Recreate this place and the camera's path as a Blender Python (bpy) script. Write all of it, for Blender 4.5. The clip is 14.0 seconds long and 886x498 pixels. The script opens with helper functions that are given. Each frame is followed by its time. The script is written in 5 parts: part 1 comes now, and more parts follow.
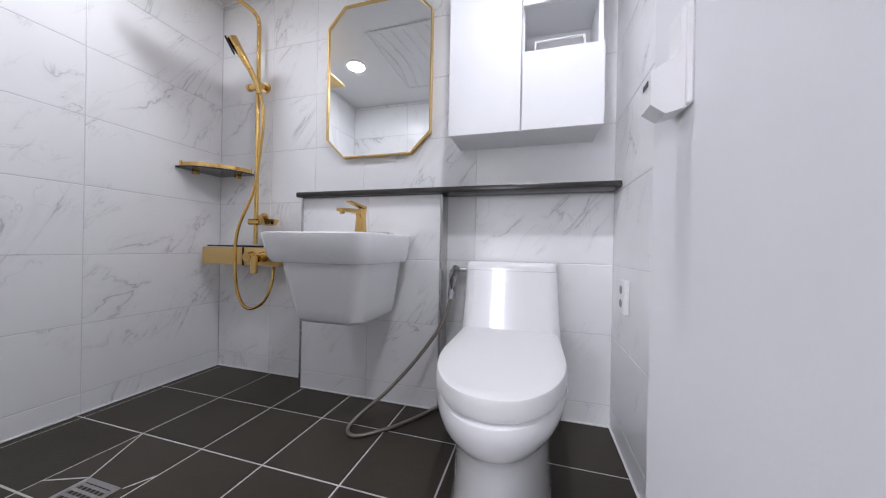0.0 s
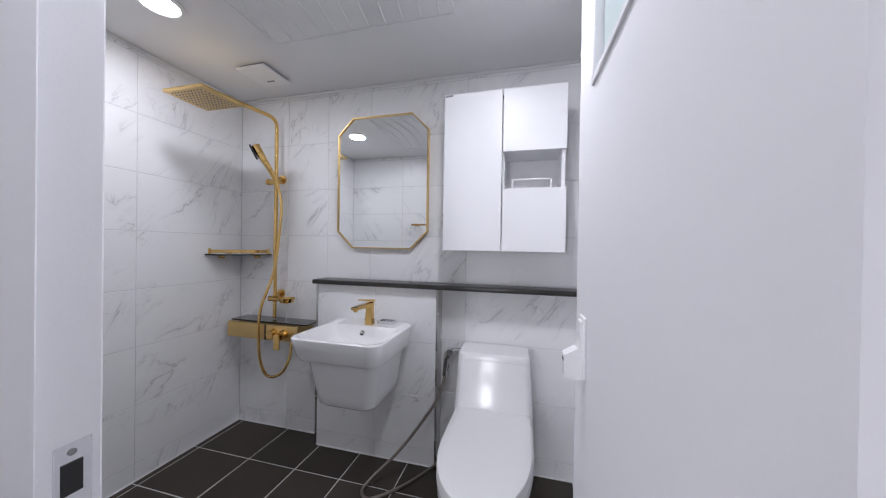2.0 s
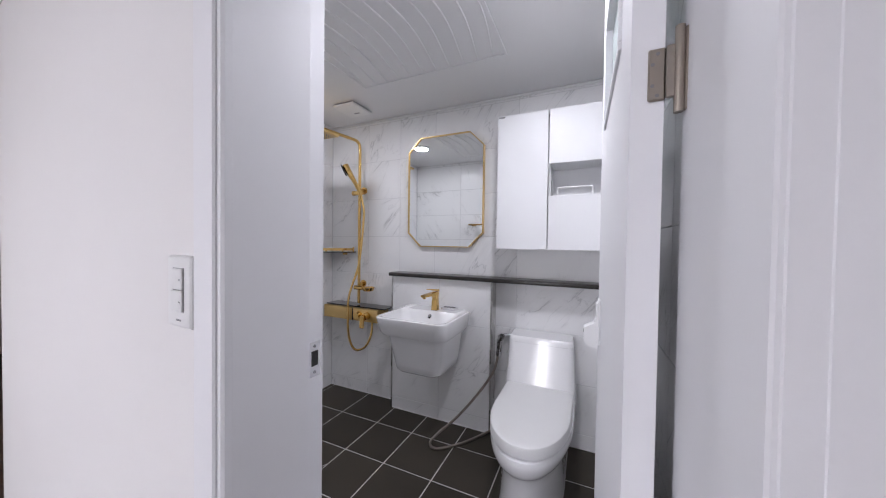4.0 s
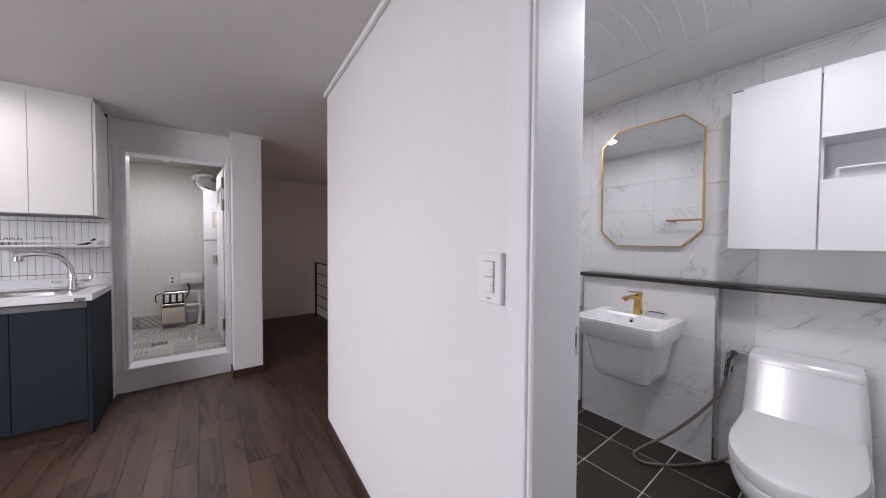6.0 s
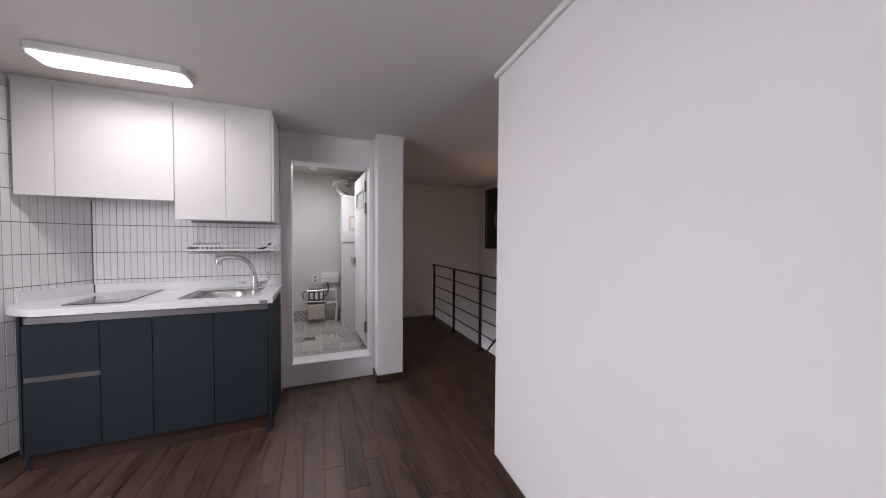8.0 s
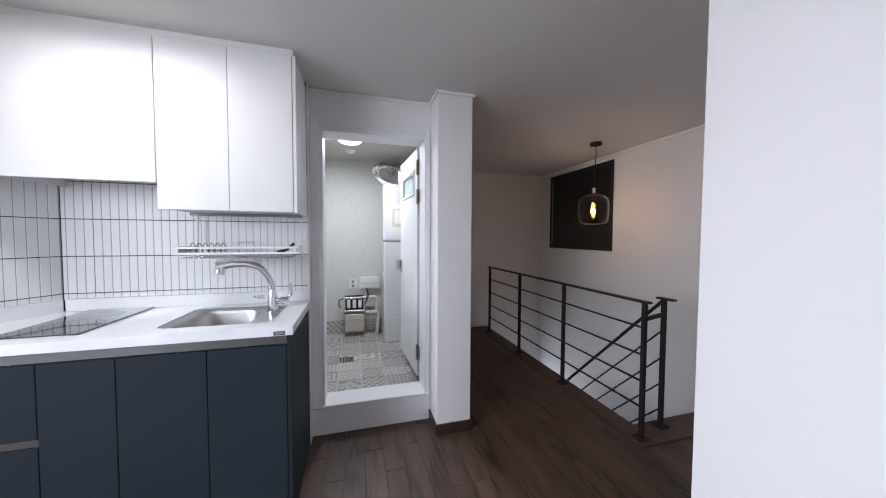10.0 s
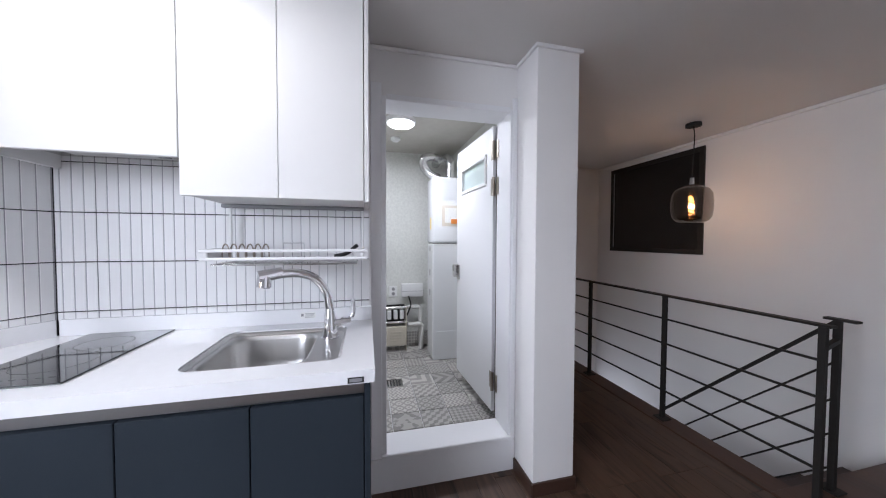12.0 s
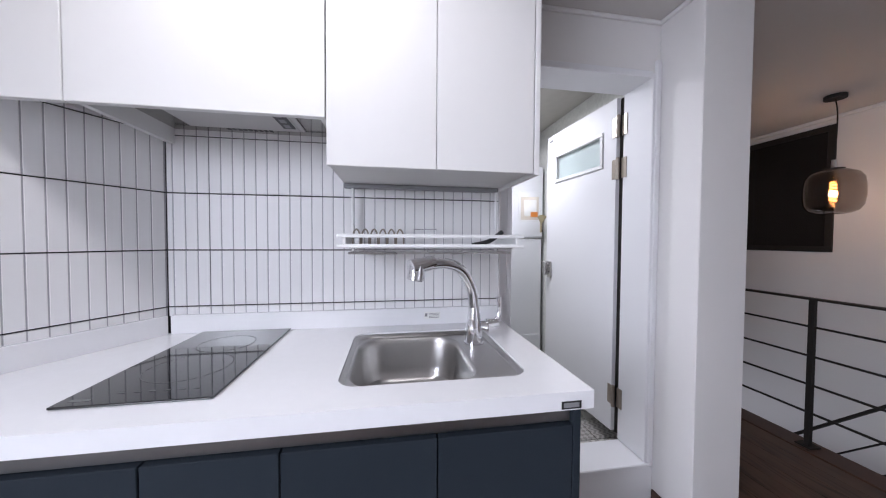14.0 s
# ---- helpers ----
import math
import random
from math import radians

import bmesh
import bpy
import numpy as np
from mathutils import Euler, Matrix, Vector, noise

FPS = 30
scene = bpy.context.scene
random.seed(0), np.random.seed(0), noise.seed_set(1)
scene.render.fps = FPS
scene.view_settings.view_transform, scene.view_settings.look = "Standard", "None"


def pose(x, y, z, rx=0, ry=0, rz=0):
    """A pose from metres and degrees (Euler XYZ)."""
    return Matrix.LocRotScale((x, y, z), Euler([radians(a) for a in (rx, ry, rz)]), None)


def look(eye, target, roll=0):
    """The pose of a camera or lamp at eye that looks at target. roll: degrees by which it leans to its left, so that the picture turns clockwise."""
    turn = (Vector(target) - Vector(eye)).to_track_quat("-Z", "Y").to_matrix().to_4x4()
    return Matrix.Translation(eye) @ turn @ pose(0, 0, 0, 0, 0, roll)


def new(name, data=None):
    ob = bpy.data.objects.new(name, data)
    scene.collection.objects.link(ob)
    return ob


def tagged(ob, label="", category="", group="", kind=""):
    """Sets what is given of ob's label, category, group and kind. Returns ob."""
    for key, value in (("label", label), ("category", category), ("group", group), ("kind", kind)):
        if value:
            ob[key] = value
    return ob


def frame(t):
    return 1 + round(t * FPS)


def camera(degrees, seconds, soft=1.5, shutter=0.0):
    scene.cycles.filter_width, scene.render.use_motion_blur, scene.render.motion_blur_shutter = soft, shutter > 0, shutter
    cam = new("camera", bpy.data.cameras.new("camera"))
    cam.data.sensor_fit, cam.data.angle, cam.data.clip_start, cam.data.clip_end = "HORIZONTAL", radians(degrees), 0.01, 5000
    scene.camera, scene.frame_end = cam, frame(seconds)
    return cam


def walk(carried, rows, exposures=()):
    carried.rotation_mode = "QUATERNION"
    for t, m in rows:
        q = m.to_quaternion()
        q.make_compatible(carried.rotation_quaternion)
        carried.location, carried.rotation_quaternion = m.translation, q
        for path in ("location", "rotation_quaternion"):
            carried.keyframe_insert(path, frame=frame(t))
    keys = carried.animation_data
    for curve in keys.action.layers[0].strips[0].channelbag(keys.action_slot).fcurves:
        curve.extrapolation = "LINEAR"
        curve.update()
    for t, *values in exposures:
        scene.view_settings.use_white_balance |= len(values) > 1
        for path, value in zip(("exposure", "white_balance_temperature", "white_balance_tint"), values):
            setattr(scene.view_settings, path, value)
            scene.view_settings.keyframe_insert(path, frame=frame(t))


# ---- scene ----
K = 1.08  # metres in a plan unit
cam = camera(109.4, 14.0, 1.1)
PATH = [
    (0, (0.087, -0.153, 0.827), (-0.474, 1.767, 0.821), 1.1),
    (0.5, (0.068, -0.165, 1.01), (-0.458, 1.764, 1.003), 0.9),
    (1, (0.037, -0.207, 1.189), (-0.47, 1.727, 1.175), 0.9),
    (1.5, (0.073, -0.308, 1.255), (-0.44, 1.625, 1.24), 0.9),
    (2, (0.134, -0.423, 1.272), (-0.37, 1.512, 1.259), 0.9),
    (4.5, (0.225, -0.736, 1.285), (-0.813, 0.973, 1.233), 0.6),
    (5, (0.196, -0.769, 1.276), (-1.071, 0.778, 1.222), 0.5),
    (5.5, (0.153, -0.854, 1.266), (-1.304, 0.515, 1.215), 0.5),
    (6, (0.117, -0.955, 1.283), (-1.47, 0.262, 1.232), 0.4),
    (6.5, (0.031, -1.033, 1.286), (-1.644, 0.059, 1.233), 0.3),
    (7, (-0.112, -1.083, 1.312), (-1.862, -0.117, 1.249), 0.4),
    (7.5, (-0.284, -1.155, 1.308), (-2.094, -0.308, 1.247), 0.4),
    (8, (-0.48, -1.239, 1.318), (-2.336, -0.498, 1.259), 0.4),
    (10.5, (-1.557, -1.276, 1.323), (-3.484, -0.744, 1.249), 0.2),
    (11, (-1.727, -1.327, 1.311), (-3.658, -0.811, 1.247), 0.2),
    (11.5, (-1.847, -1.44, 1.312), (-3.785, -0.952, 1.248), 0.3),
    (12, (-1.931, -1.545, 1.305), (-3.874, -1.076, 1.244), 0.2),
    (12.5, (-2.026, -1.618, 1.295), (-3.974, -1.167, 1.228), 0.3),
    (13, (-2.119, -1.696, 1.274), (-4.074, -1.279, 1.211), 0.3),
    (13.5, (-2.185, -1.824, 1.265), (-4.151, -1.459, 1.207), 0.3),
    (14, (-2.251, -1.963, 1.25), (-4.223, -1.639, 1.193), 0.3),
]
# stops, white balance in kelvin and tint along the walk
EXPOSURES = [(0.0, 0.52, 6350, 16), (1.0, 0.36, 6350, 16), (2.0, 0.18, 6300, 16), (4.5, 0.18, 6450, 18), (5.5, 0.12, 6520, 19), (6.5, 0.1, 6580, 20), (7.5, 0.03, 6650, 22), (8.2, -0.05, 6550, 20), (10.5, 0.52, 5980, 12), (12.0, 0.46, 5980, 13), (14.0, 0.3, 6050, 16)]
walk(cam, [(t, look(Vector(eye) * K, Vector(target) * K, roll)) for t, eye, target, roll in PATH], EXPOSURES)

# ---- light ----
world = bpy.data.worlds.new("world")
scene.world = world
world.use_nodes = True
wt = world.node_tree
sky = wt.nodes.new("ShaderNodeTexSky")
sky.sky_type, sky.sun_disc = "NISHITA", False
sky.sun_elevation, sky.sun_rotation = radians(35), radians(150)
wt.links.new(sky.outputs["Color"], wt.nodes["Background"].inputs["Color"])
wt.nodes["Background"].inputs["Strength"].default_value = 0.1


def lamp(name, kind, place, power, size=0.2, color=(1, 1, 1), sy=None, turn=(0, 0, 0), spread=None):
    d = bpy.data.lights.new(name, kind)
    d.energy, d.color = power, color
    if kind == "AREA":
        d.shape, d.size = ("RECTANGLE" if sy else "DISK"), size * K
        d.size_y = (sy or size) * K
        if spread:
            d.spread = radians(spread)
    else:
        d.shadow_soft_size = size * K
    ob = new(name, d)
    ob.matrix_world = pose(place[0] * K, place[1] * K, place[2] * K, *turn)
    return ob


COOL, AMBER = (0.93, 0.96, 1.0), (1.0, 0.55, 0.24)
lamp("kitchen_lamp_light", "AREA", (-2.725, -2.24, 2.195), 5.5, 0.14, (1.0, 0.97, 0.94), 0.56)
lamp("bath_downlight_light", "AREA", (-1.22, 0.46, 2.165), 4.4, 0.12, COOL)
lamp("bath_second_downlight_light", "AREA", (0.03, 0.32, 2.165), 7.8, 0.12, COOL)
lamp("utility_lamp_light", "AREA", (-4.4, -1.29, 2.17), 12, 0.18, (0.98, 0.98, 1.0))
lamp("pendant_bulb_light", "POINT", (-3.945, 1.015, 1.58), 1.9, 0.03, AMBER)
lamp("living_window_light", "AREA", (-1.4, -3.37, 1.55), 50, 0.8, (0.9, 0.94, 1.0), 1.0, turn=(44, 0, 0))
# stairwell fill through an added, unseen window: lightens the lower stair wall
lamp("stair_fill_light", "AREA", (-5.6, 1.1, -1.35), 9, 0.6, (0.9, 0.94, 1.0), 1.1, turn=(90, 0, -90))
lamp("glazed_door_light", "AREA", (-0.5, -3.37, 1.15), 18, 0.18, (0.94, 0.96, 1.0), 1.6, turn=(66, 0, 0))


# ---- materials ----
def mat(name, col, rough=0.5, metal=0.0, var=0.06, scale=6.0, bump=0.0, bscale=60.0, coat=0.0, spec=0.5, rvar=0.08, piece=0.0):
    """Paint, metal, stone: a colour with large stains and fine grain, rough by a noise of its own, and fine relief."""
    m = bpy.data.materials.new(name)
    m.use_nodes = True
    t, n = m.node_tree, m.node_tree.nodes
    b = n["Principled BSDF"]
    tc = n.new("ShaderNodeTexCoord")
    n1, n2 = n.new("ShaderNodeTexNoise"), n.new("ShaderNodeTexNoise")
    n1.inputs["Scale"].default_value, n1.inputs["Detail"].default_value = scale, 4
    n2.inputs["Scale"].default_value, n2.inputs["Detail"].default_value = bscale, 3
    for k in (n1, n2):
        t.links.new(tc.outputs["Object"], k.inputs["Vector"])
    mix = n.new("ShaderNodeMix")
    mix.data_type = "RGBA"
    dark = [c * (1 - var * 2) for c in col]
    lite = [min(1, c * (1 + var)) for c in col]
    mix.inputs["A"].default_value, mix.inputs["B"].default_value = (*dark, 1), (*lite, 1)
    add = n.new("ShaderNodeMath")
    add.operation = "MULTIPLY_ADD"
    add.inputs[1].default_value = 0.7
    t.links.new(n1.outputs["Fac"], add.inputs[0])
    mul = n.new("ShaderNodeMath")
    mul.operation, mul.inputs[1].default_value = "MULTIPLY", 0.3
    t.links.new(n2.outputs["Fac"], mul.inputs[0])
    t.links.new(mul.outputs[0], add.inputs[2])
    fac = add.outputs[0]
    if piece:
        info = n.new("ShaderNodeObjectInfo")
        pm = n.new("ShaderNodeMath")
        pm.operation, pm.inputs[1].default_value = "MULTIPLY_ADD", piece
        t.links.new(info.outputs["Random"], pm.inputs[0])
        t.links.new(fac, pm.inputs[2])
        sub = n.new("ShaderNodeMath")
        sub.operation, sub.inputs[1].default_value = "SUBTRACT", piece / 2
        t.links.new(pm.outputs[0], sub.inputs[0])
        fac = sub.outputs[0]
    t.links.new(fac, mix.inputs["Factor"])
    t.links.new(mix.outputs["Result"], b.inputs["Base Color"])
    rr = n.new("ShaderNodeMath")
    rr.operation, rr.inputs[1].default_value, rr.inputs[2].default_value = "MULTIPLY_ADD", rvar, max(0.02, rough - rvar / 2)
    t.links.new(n1.outputs["Fac"], rr.inputs[0])
    t.links.new(rr.outputs[0], b.inputs["Roughness"])
    b.inputs["Metallic"].default_value = metal
    b.inputs["Coat Weight"].default_value = coat
    b.inputs["Specular IOR Level"].default_value = spec
    if bump:
        bp = n.new("ShaderNodeBump")
        bp.inputs["Strength"].default_value, bp.inputs["Distance"].default_value = bump, 0.002
        t.links.new(n2.outputs["Fac"], bp.inputs["Height"])
        t.links.new(bp.outputs["Normal"], b.inputs["Normal"])
    return m


def math_node(t, op, a, b=None, c=None, clamp=False):
    k = t.nodes.new("ShaderNodeMath")
    k.operation, k.use_clamp = op, clamp
    for i, v in enumerate((a, b, c)):
        if v is None:
            continue
        if isinstance(v, (int, float)):
            k.inputs[i].default_value = v
        else:
            t.links.new(v, k.inputs[i])
    return k.outputs[0]


def piece_coords(t, spread=40.0):
    """Object coordinates, moved for each piece by its own random number."""
    tc, info = t.nodes.new("ShaderNodeTexCoord"), t.nodes.new("ShaderNodeObjectInfo")
    s = math_node(t, "MULTIPLY", info.outputs["Random"], spread)
    cmb, add = t.nodes.new("ShaderNodeCombineXYZ"), t.nodes.new("ShaderNodeVectorMath")
    for i in range(3):
        t.links.new(s, cmb.inputs[i])
    t.links.new(tc.outputs["Object"], add.inputs[0])
    t.links.new(cmb.outputs[0], add.inputs[1])
    return add.outputs[0], info.outputs["Random"]


def marble_material():
    m = bpy.data.materials.new("marble_tile")
    m.use_nodes = True
    t = m.node_tree
    b = t.nodes["Principled BSDF"]
    co, rnd = piece_coords(t)
    mp = t.nodes.new("ShaderNodeMapping")
    mp.vector_type = "TEXTURE"
    mp.inputs["Rotation"].default_value = (0, 0, radians(52))
    mp.inputs["Scale"].default_value = (1.5, 0.5, 1.0)
    t.links.new(co, mp.inputs["Vector"])

    def veins(scale, width, dist):
        nz = t.nodes.new("ShaderNodeTexNoise")
        nz.inputs["Scale"].default_value, nz.inputs["Detail"].default_value = scale, 5
        nz.inputs["Roughness"].default_value, nz.inputs["Distortion"].default_value = 0.55, dist
        t.links.new(mp.outputs[0], nz.inputs["Vector"])
        d = math_node(t, "ABSOLUTE", math_node(t, "SUBTRACT", nz.outputs["Fac"], 0.5))
        return math_node(t, "SUBTRACT", 1.0, math_node(t, "DIVIDE", d, width), clamp=True)

    mask = t.nodes.new("ShaderNodeTexNoise")
    mask.inputs["Scale"].default_value = 3.4
    t.links.new(co, mask.inputs["Vector"])
    mk = math_node(t, "MULTIPLY", math_node(t, "SUBTRACT", mask.outputs["Fac"], 0.47, clamp=True), 7.0, clamp=True)
    v1 = math_node(t, "MULTIPLY", veins(1.15, 0.011, 2.0), mk)
    v2 = math_node(t, "MULTIPLY", veins(2.3, 0.009, 1.6), math_node(t, "MULTIPLY", mk, 0.4))
    soft = math_node(t, "MULTIPLY", veins(1.15, 0.06, 2.0), math_node(t, "MULTIPLY", mk, 0.2))
    tot = math_node(t, "MAXIMUM", math_node(t, "MAXIMUM", v1, v2), soft)
    mix = t.nodes.new("ShaderNodeMix")
    mix.data_type = "RGBA"
    mix.inputs["A"].default_value, mix.inputs["B"].default_value = (0.82, 0.82, 0.825, 1), (0.37, 0.37, 0.38, 1)
    t.links.new(math_node(t, "MULTIPLY", tot, 0.7), mix.inputs["Factor"])
    t.links.new(mix.outputs["Result"], b.inputs["Base Color"])
    t.links.new(math_node(t, "MULTIPLY_ADD", mask.outputs["Fac"], 0.1, 0.27), b.inputs["Roughness"])
    return m


def wood_material(name, dark, lite, grain=1.0):
    """Wood along local x: arched growth rings over fine pores."""
    m = bpy.data.materials.new(name)
    m.use_nodes = True
    t = m.node_tree
    b = t.nodes["Principled BSDF"]
    co, rnd = piece_coords(t)

    def noise(sx, sy, scale, detail, dist=0.0):
        mp = t.nodes.new("ShaderNodeMapping")
        mp.inputs["Scale"].default_value = (sx, sy, sy)
        t.links.new(co, mp.inputs["Vector"])
        nz = t.nodes.new("ShaderNodeTexNoise")
        nz.inputs["Scale"].default_value, nz.inputs["Detail"].default_value, nz.inputs["Distortion"].default_value = scale, detail, dist
        t.links.new(mp.outputs[0], nz.inputs["Vector"])
        return nz.outputs["Fac"]

    rings = math_node(t, "SINE", math_node(t, "MULTIPLY", noise(0.9, 7.0, 1.0, 1.5, 0.3), 62.0))
    rings = math_node(t, "MULTIPLY_ADD", rings, 0.5, 0.5)
    where = math_node(t, "MULTIPLY", math_node(t, "SUBTRACT", noise(1.5, 6.0, 1.3, 2), 0.42, clamp=True), 5.0, clamp=True)
    pores = noise(5.0, 95.0, 1.0, 4)
    broad = noise(0.8, 5.0, 1.2, 3)
    fac = math_node(t, "MULTIPLY_ADD", pores, 0.5, math_node(t, "MULTIPLY_ADD", broad, 0.5, -0.12))
    fac = math_node(t, "SUBTRACT", fac, math_node(t, "MULTIPLY", math_node(t, "MULTIPLY", rings, where), 0.24 * grain))
    fac = math_node(t, "ADD", fac, math_node(t, "MULTIPLY_ADD", rnd, 0.2, -0.1), clamp=True)
    mix = t.nodes.new("ShaderNodeMix")
    mix.data_type = "RGBA"
    mix.inputs["A"].default_value, mix.inputs["B"].default_value = (*dark, 1), (*lite, 1)
    t.links.new(fac, mix.inputs["Factor"])
    t.links.new(mix.outputs["Result"], b.inputs["Base Color"])
    t.links.new(math_node(t, "MULTIPLY_ADD", pores, 0.2, 0.34), b.inputs["Roughness"])
    bp = t.nodes.new("ShaderNodeBump")
    bp.inputs["Strength"].default_value, bp.inputs["Distance"].default_value = 0.25, 0.001
    t.links.new(pores, bp.inputs["Height"])
    t.links.new(bp.outputs["Normal"], b.inputs["Normal"])
    return m


def pattern_material(name, kind):
    """Cement tile with a printed grey and beige figure."""
    m = bpy.data.materials.new(name)
    m.use_nodes = True
    t = m.node_tree
    b = t.nodes["Principled BSDF"]
    tc = t.nodes.new("ShaderNodeTexCoord")
    sep = t.nodes.new("ShaderNodeSeparateXYZ")
    t.links.new(tc.outputs["Object"], sep.inputs[0])
    x = math_node(t, "DIVIDE", sep.outputs[0], 0.19 * K)
    y = math_node(t, "DIVIDE", sep.outputs[1], 0.19 * K)
    ax, ay = math_node(t, "ABSOLUTE", x), math_node(t, "ABSOLUTE", y)
    def wave(v, turns, shift=0.0):
        return math_node(t, "SINE", math_node(t, "MULTIPLY_ADD", v, turns * 2 * math.pi, shift))

    def fold(v, n):
        return math_node(t, "ABSOLUTE", math_node(t, "SUBTRACT", math_node(t, "FRACT", math_node(t, "MULTIPLY_ADD", v, n, 10.0)), 0.5))

    both = math_node(t, "ADD", x, y)
    apart = math_node(t, "SUBTRACT", x, y)
    if kind == 0:      # nested squares
        d = wave(math_node(t, "MAXIMUM", ax, ay), 5.0, 0.6)
    elif kind == 1:    # wide corner bands
        d = wave(math_node(t, "MAXIMUM", math_node(t, "ADD", x, 0.5), math_node(t, "ADD", y, 0.5)), 2.6, 0.9)
    elif kind == 2:    # diamonds in a chequer
        d = math_node(t, "MULTIPLY", wave(both, 3.0), wave(apart, 3.0))
    elif kind == 3:    # zigzag
        d = wave(math_node(t, "ADD", y, math_node(t, "MULTIPLY", fold(x, 4.0), 0.25)), 6.0)
    elif kind == 4:    # rings
        fx, fy = fold(x, 3.0), fold(y, 3.0)
        d = wave(math_node(t, "SQRT", math_node(t, "ADD", math_node(t, "MULTIPLY", fx, fx), math_node(t, "MULTIPLY", fy, fy))), 2.6, 1.0)
    elif kind == 5:    # wide diagonal bands meeting in the middle
        d = wave(math_node(t, "ADD", ax, y), 2.0)
    elif kind == 6:    # scattered small triangles
        v = t.nodes.new("ShaderNodeTexVoronoi")
        v.distance = "MANHATTAN"
        v.inputs["Scale"].default_value = 27.0
        t.links.new(tc.outputs["Object"], v.inputs["Vector"])
        sp = t.nodes.new("ShaderNodeSeparateColor")
        t.links.new(v.outputs["Color"], sp.inputs[0])
        d = math_node(t, "MULTIPLY_ADD", sp.outputs[0], 2.0, -1.1)
    else:              # interlocking hooks
        d = math_node(t, "SUBTRACT", math_node(t, "MULTIPLY", wave(x, 3.0), wave(y, 3.0)), math_node(t, "MULTIPLY", wave(both, 3.0), 0.5))
    f = math_node(t, "MULTIPLY_ADD", d, 7.0, 0.5, clamp=True)
    nz = t.nodes.new("ShaderNodeTexNoise")
    nz.inputs["Scale"].default_value, nz.inputs["Detail"].default_value = 18.0, 5
    t.links.new(tc.outputs["Object"], nz.inputs["Vector"])
    f = math_node(t, "MULTIPLY", f, math_node(t, "MULTIPLY_ADD", nz.outputs["Fac"], 0.5, 0.45, clamp=True))
    info = t.nodes.new("ShaderNodeObjectInfo")
    mix = t.nodes.new("ShaderNodeMix")
    mix.data_type = "RGBA"
    mix.inputs["A"].default_value, mix.inputs["B"].default_value = (0.5, 0.48, 0.455, 1), (0.21, 0.2, 0.188, 1)
    t.links.new(f, mix.inputs["Factor"])
    hs = t.nodes.new("ShaderNodeHueSaturation")
    t.links.new(mix.outputs["Result"], hs.inputs["Color"])
    t.links.new(math_node(t, "MULTIPLY_ADD", info.outputs["Random"], 0.4, 0.8), hs.inputs["Value"])
    t.links.new(hs.outputs[0], b.inputs["Base Color"])
    b.inputs["Roughness"].default_value = 0.4
    return m


def glass(name, col, rough=0.0, weight=1.0):
    m = bpy.data.materials.new(name)
    m.use_nodes = True
    b = m.node_tree.nodes["Principled BSDF"]
    b.inputs["Base Color"].default_value = (*col, 1)
    b.inputs["Roughness"].default_value = rough
    b.inputs["Transmission Weight"].default_value = weight
    b.inputs["IOR"].default_value = 1.45
    return m


def glow(name, col, power):
    m = bpy.data.materials.new(name)
    m.use_nodes = True
    b = m.node_tree.nodes["Principled BSDF"]
    b.inputs["Base Color"].default_value = (*col, 1)
    b.inputs["Emission Color"].default_value = (*col, 1)
    b.inputs["Emission Strength"].default_value = power
    return m


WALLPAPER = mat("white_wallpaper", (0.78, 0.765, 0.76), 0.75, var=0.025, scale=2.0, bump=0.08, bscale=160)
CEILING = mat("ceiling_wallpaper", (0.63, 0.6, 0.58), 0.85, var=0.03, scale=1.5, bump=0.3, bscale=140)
PVC = mat("bath_ceiling_panel", (0.74, 0.74, 0.745), 0.3, var=0.01, scale=2.5, rvar=0.0)
MARBLE = marble_material()
GROUT = mat("light_grout", (0.66, 0.66, 0.67), 0.8, var=0.06, bscale=90)
SLATE = mat("dark_slate_tile", (0.052, 0.044, 0.034), 0.5, var=0.26, scale=7, bump=0.6, bscale=150, piece=0.45, rvar=0.25, spec=0.3)
FLOOR_GROUT = mat("floor_grout", (0.6, 0.59, 0.57), 0.85, var=0.08)
GOLD = mat("polished_gold", (0.74, 0.48, 0.17), 0.16, 1.0, var=0.05, rvar=0.06)
GOLD_SATIN = mat("satin_gold", (0.72, 0.51, 0.22), 0.3, 1.0, var=0.04)
CERAMIC = mat("white_ceramic", (0.84, 0.84, 0.85), 0.13, var=0.01, coat=0.6, rvar=0.03)
CHROME = mat("chrome", (0.8, 0.8, 0.82), 0.07, 1.0, var=0.03, rvar=0.04)
STEEL = mat("brushed_steel", (0.56, 0.55, 0.54), 0.27, 1.0, var=0.06, bump=0.06, bscale=200)
HOSE_STEEL = mat("braided_steel", (0.36, 0.32, 0.28), 0.35, 1.0, var=0.1)
SINK_STEEL = mat("satin_steel", (0.5, 0.49, 0.48), 0.31, 1.0, var=0.05, bump=0.05, bscale=200)
MIRROR = mat("mirror", (0.93, 0.95, 0.95), 0.02, 1.0, var=0.0, rvar=0.0)
LEDGE = mat("dark_engineered_stone", (0.03, 0.026, 0.024), 0.22, var=0.15, scale=25)
MATT_WHITE = mat("white_cabinet_film", (0.8, 0.805, 0.82), 0.38, var=0.015, scale=3, bump=0.05, bscale=240)
UPPER_WHITE = mat("white_upper_cabinet", (0.74, 0.735, 0.725), 0.5, var=0.012, scale=3)
NAVY = mat("navy_cabinet_film", (0.0215, 0.0285, 0.0375), 0.68, var=0.06, scale=4, bump=0.05, bscale=200, spec=0.15)
CHANNEL = mat("dark_aluminium_channel", (0.06, 0.06, 0.066), 0.45, 0.3, var=0.08)
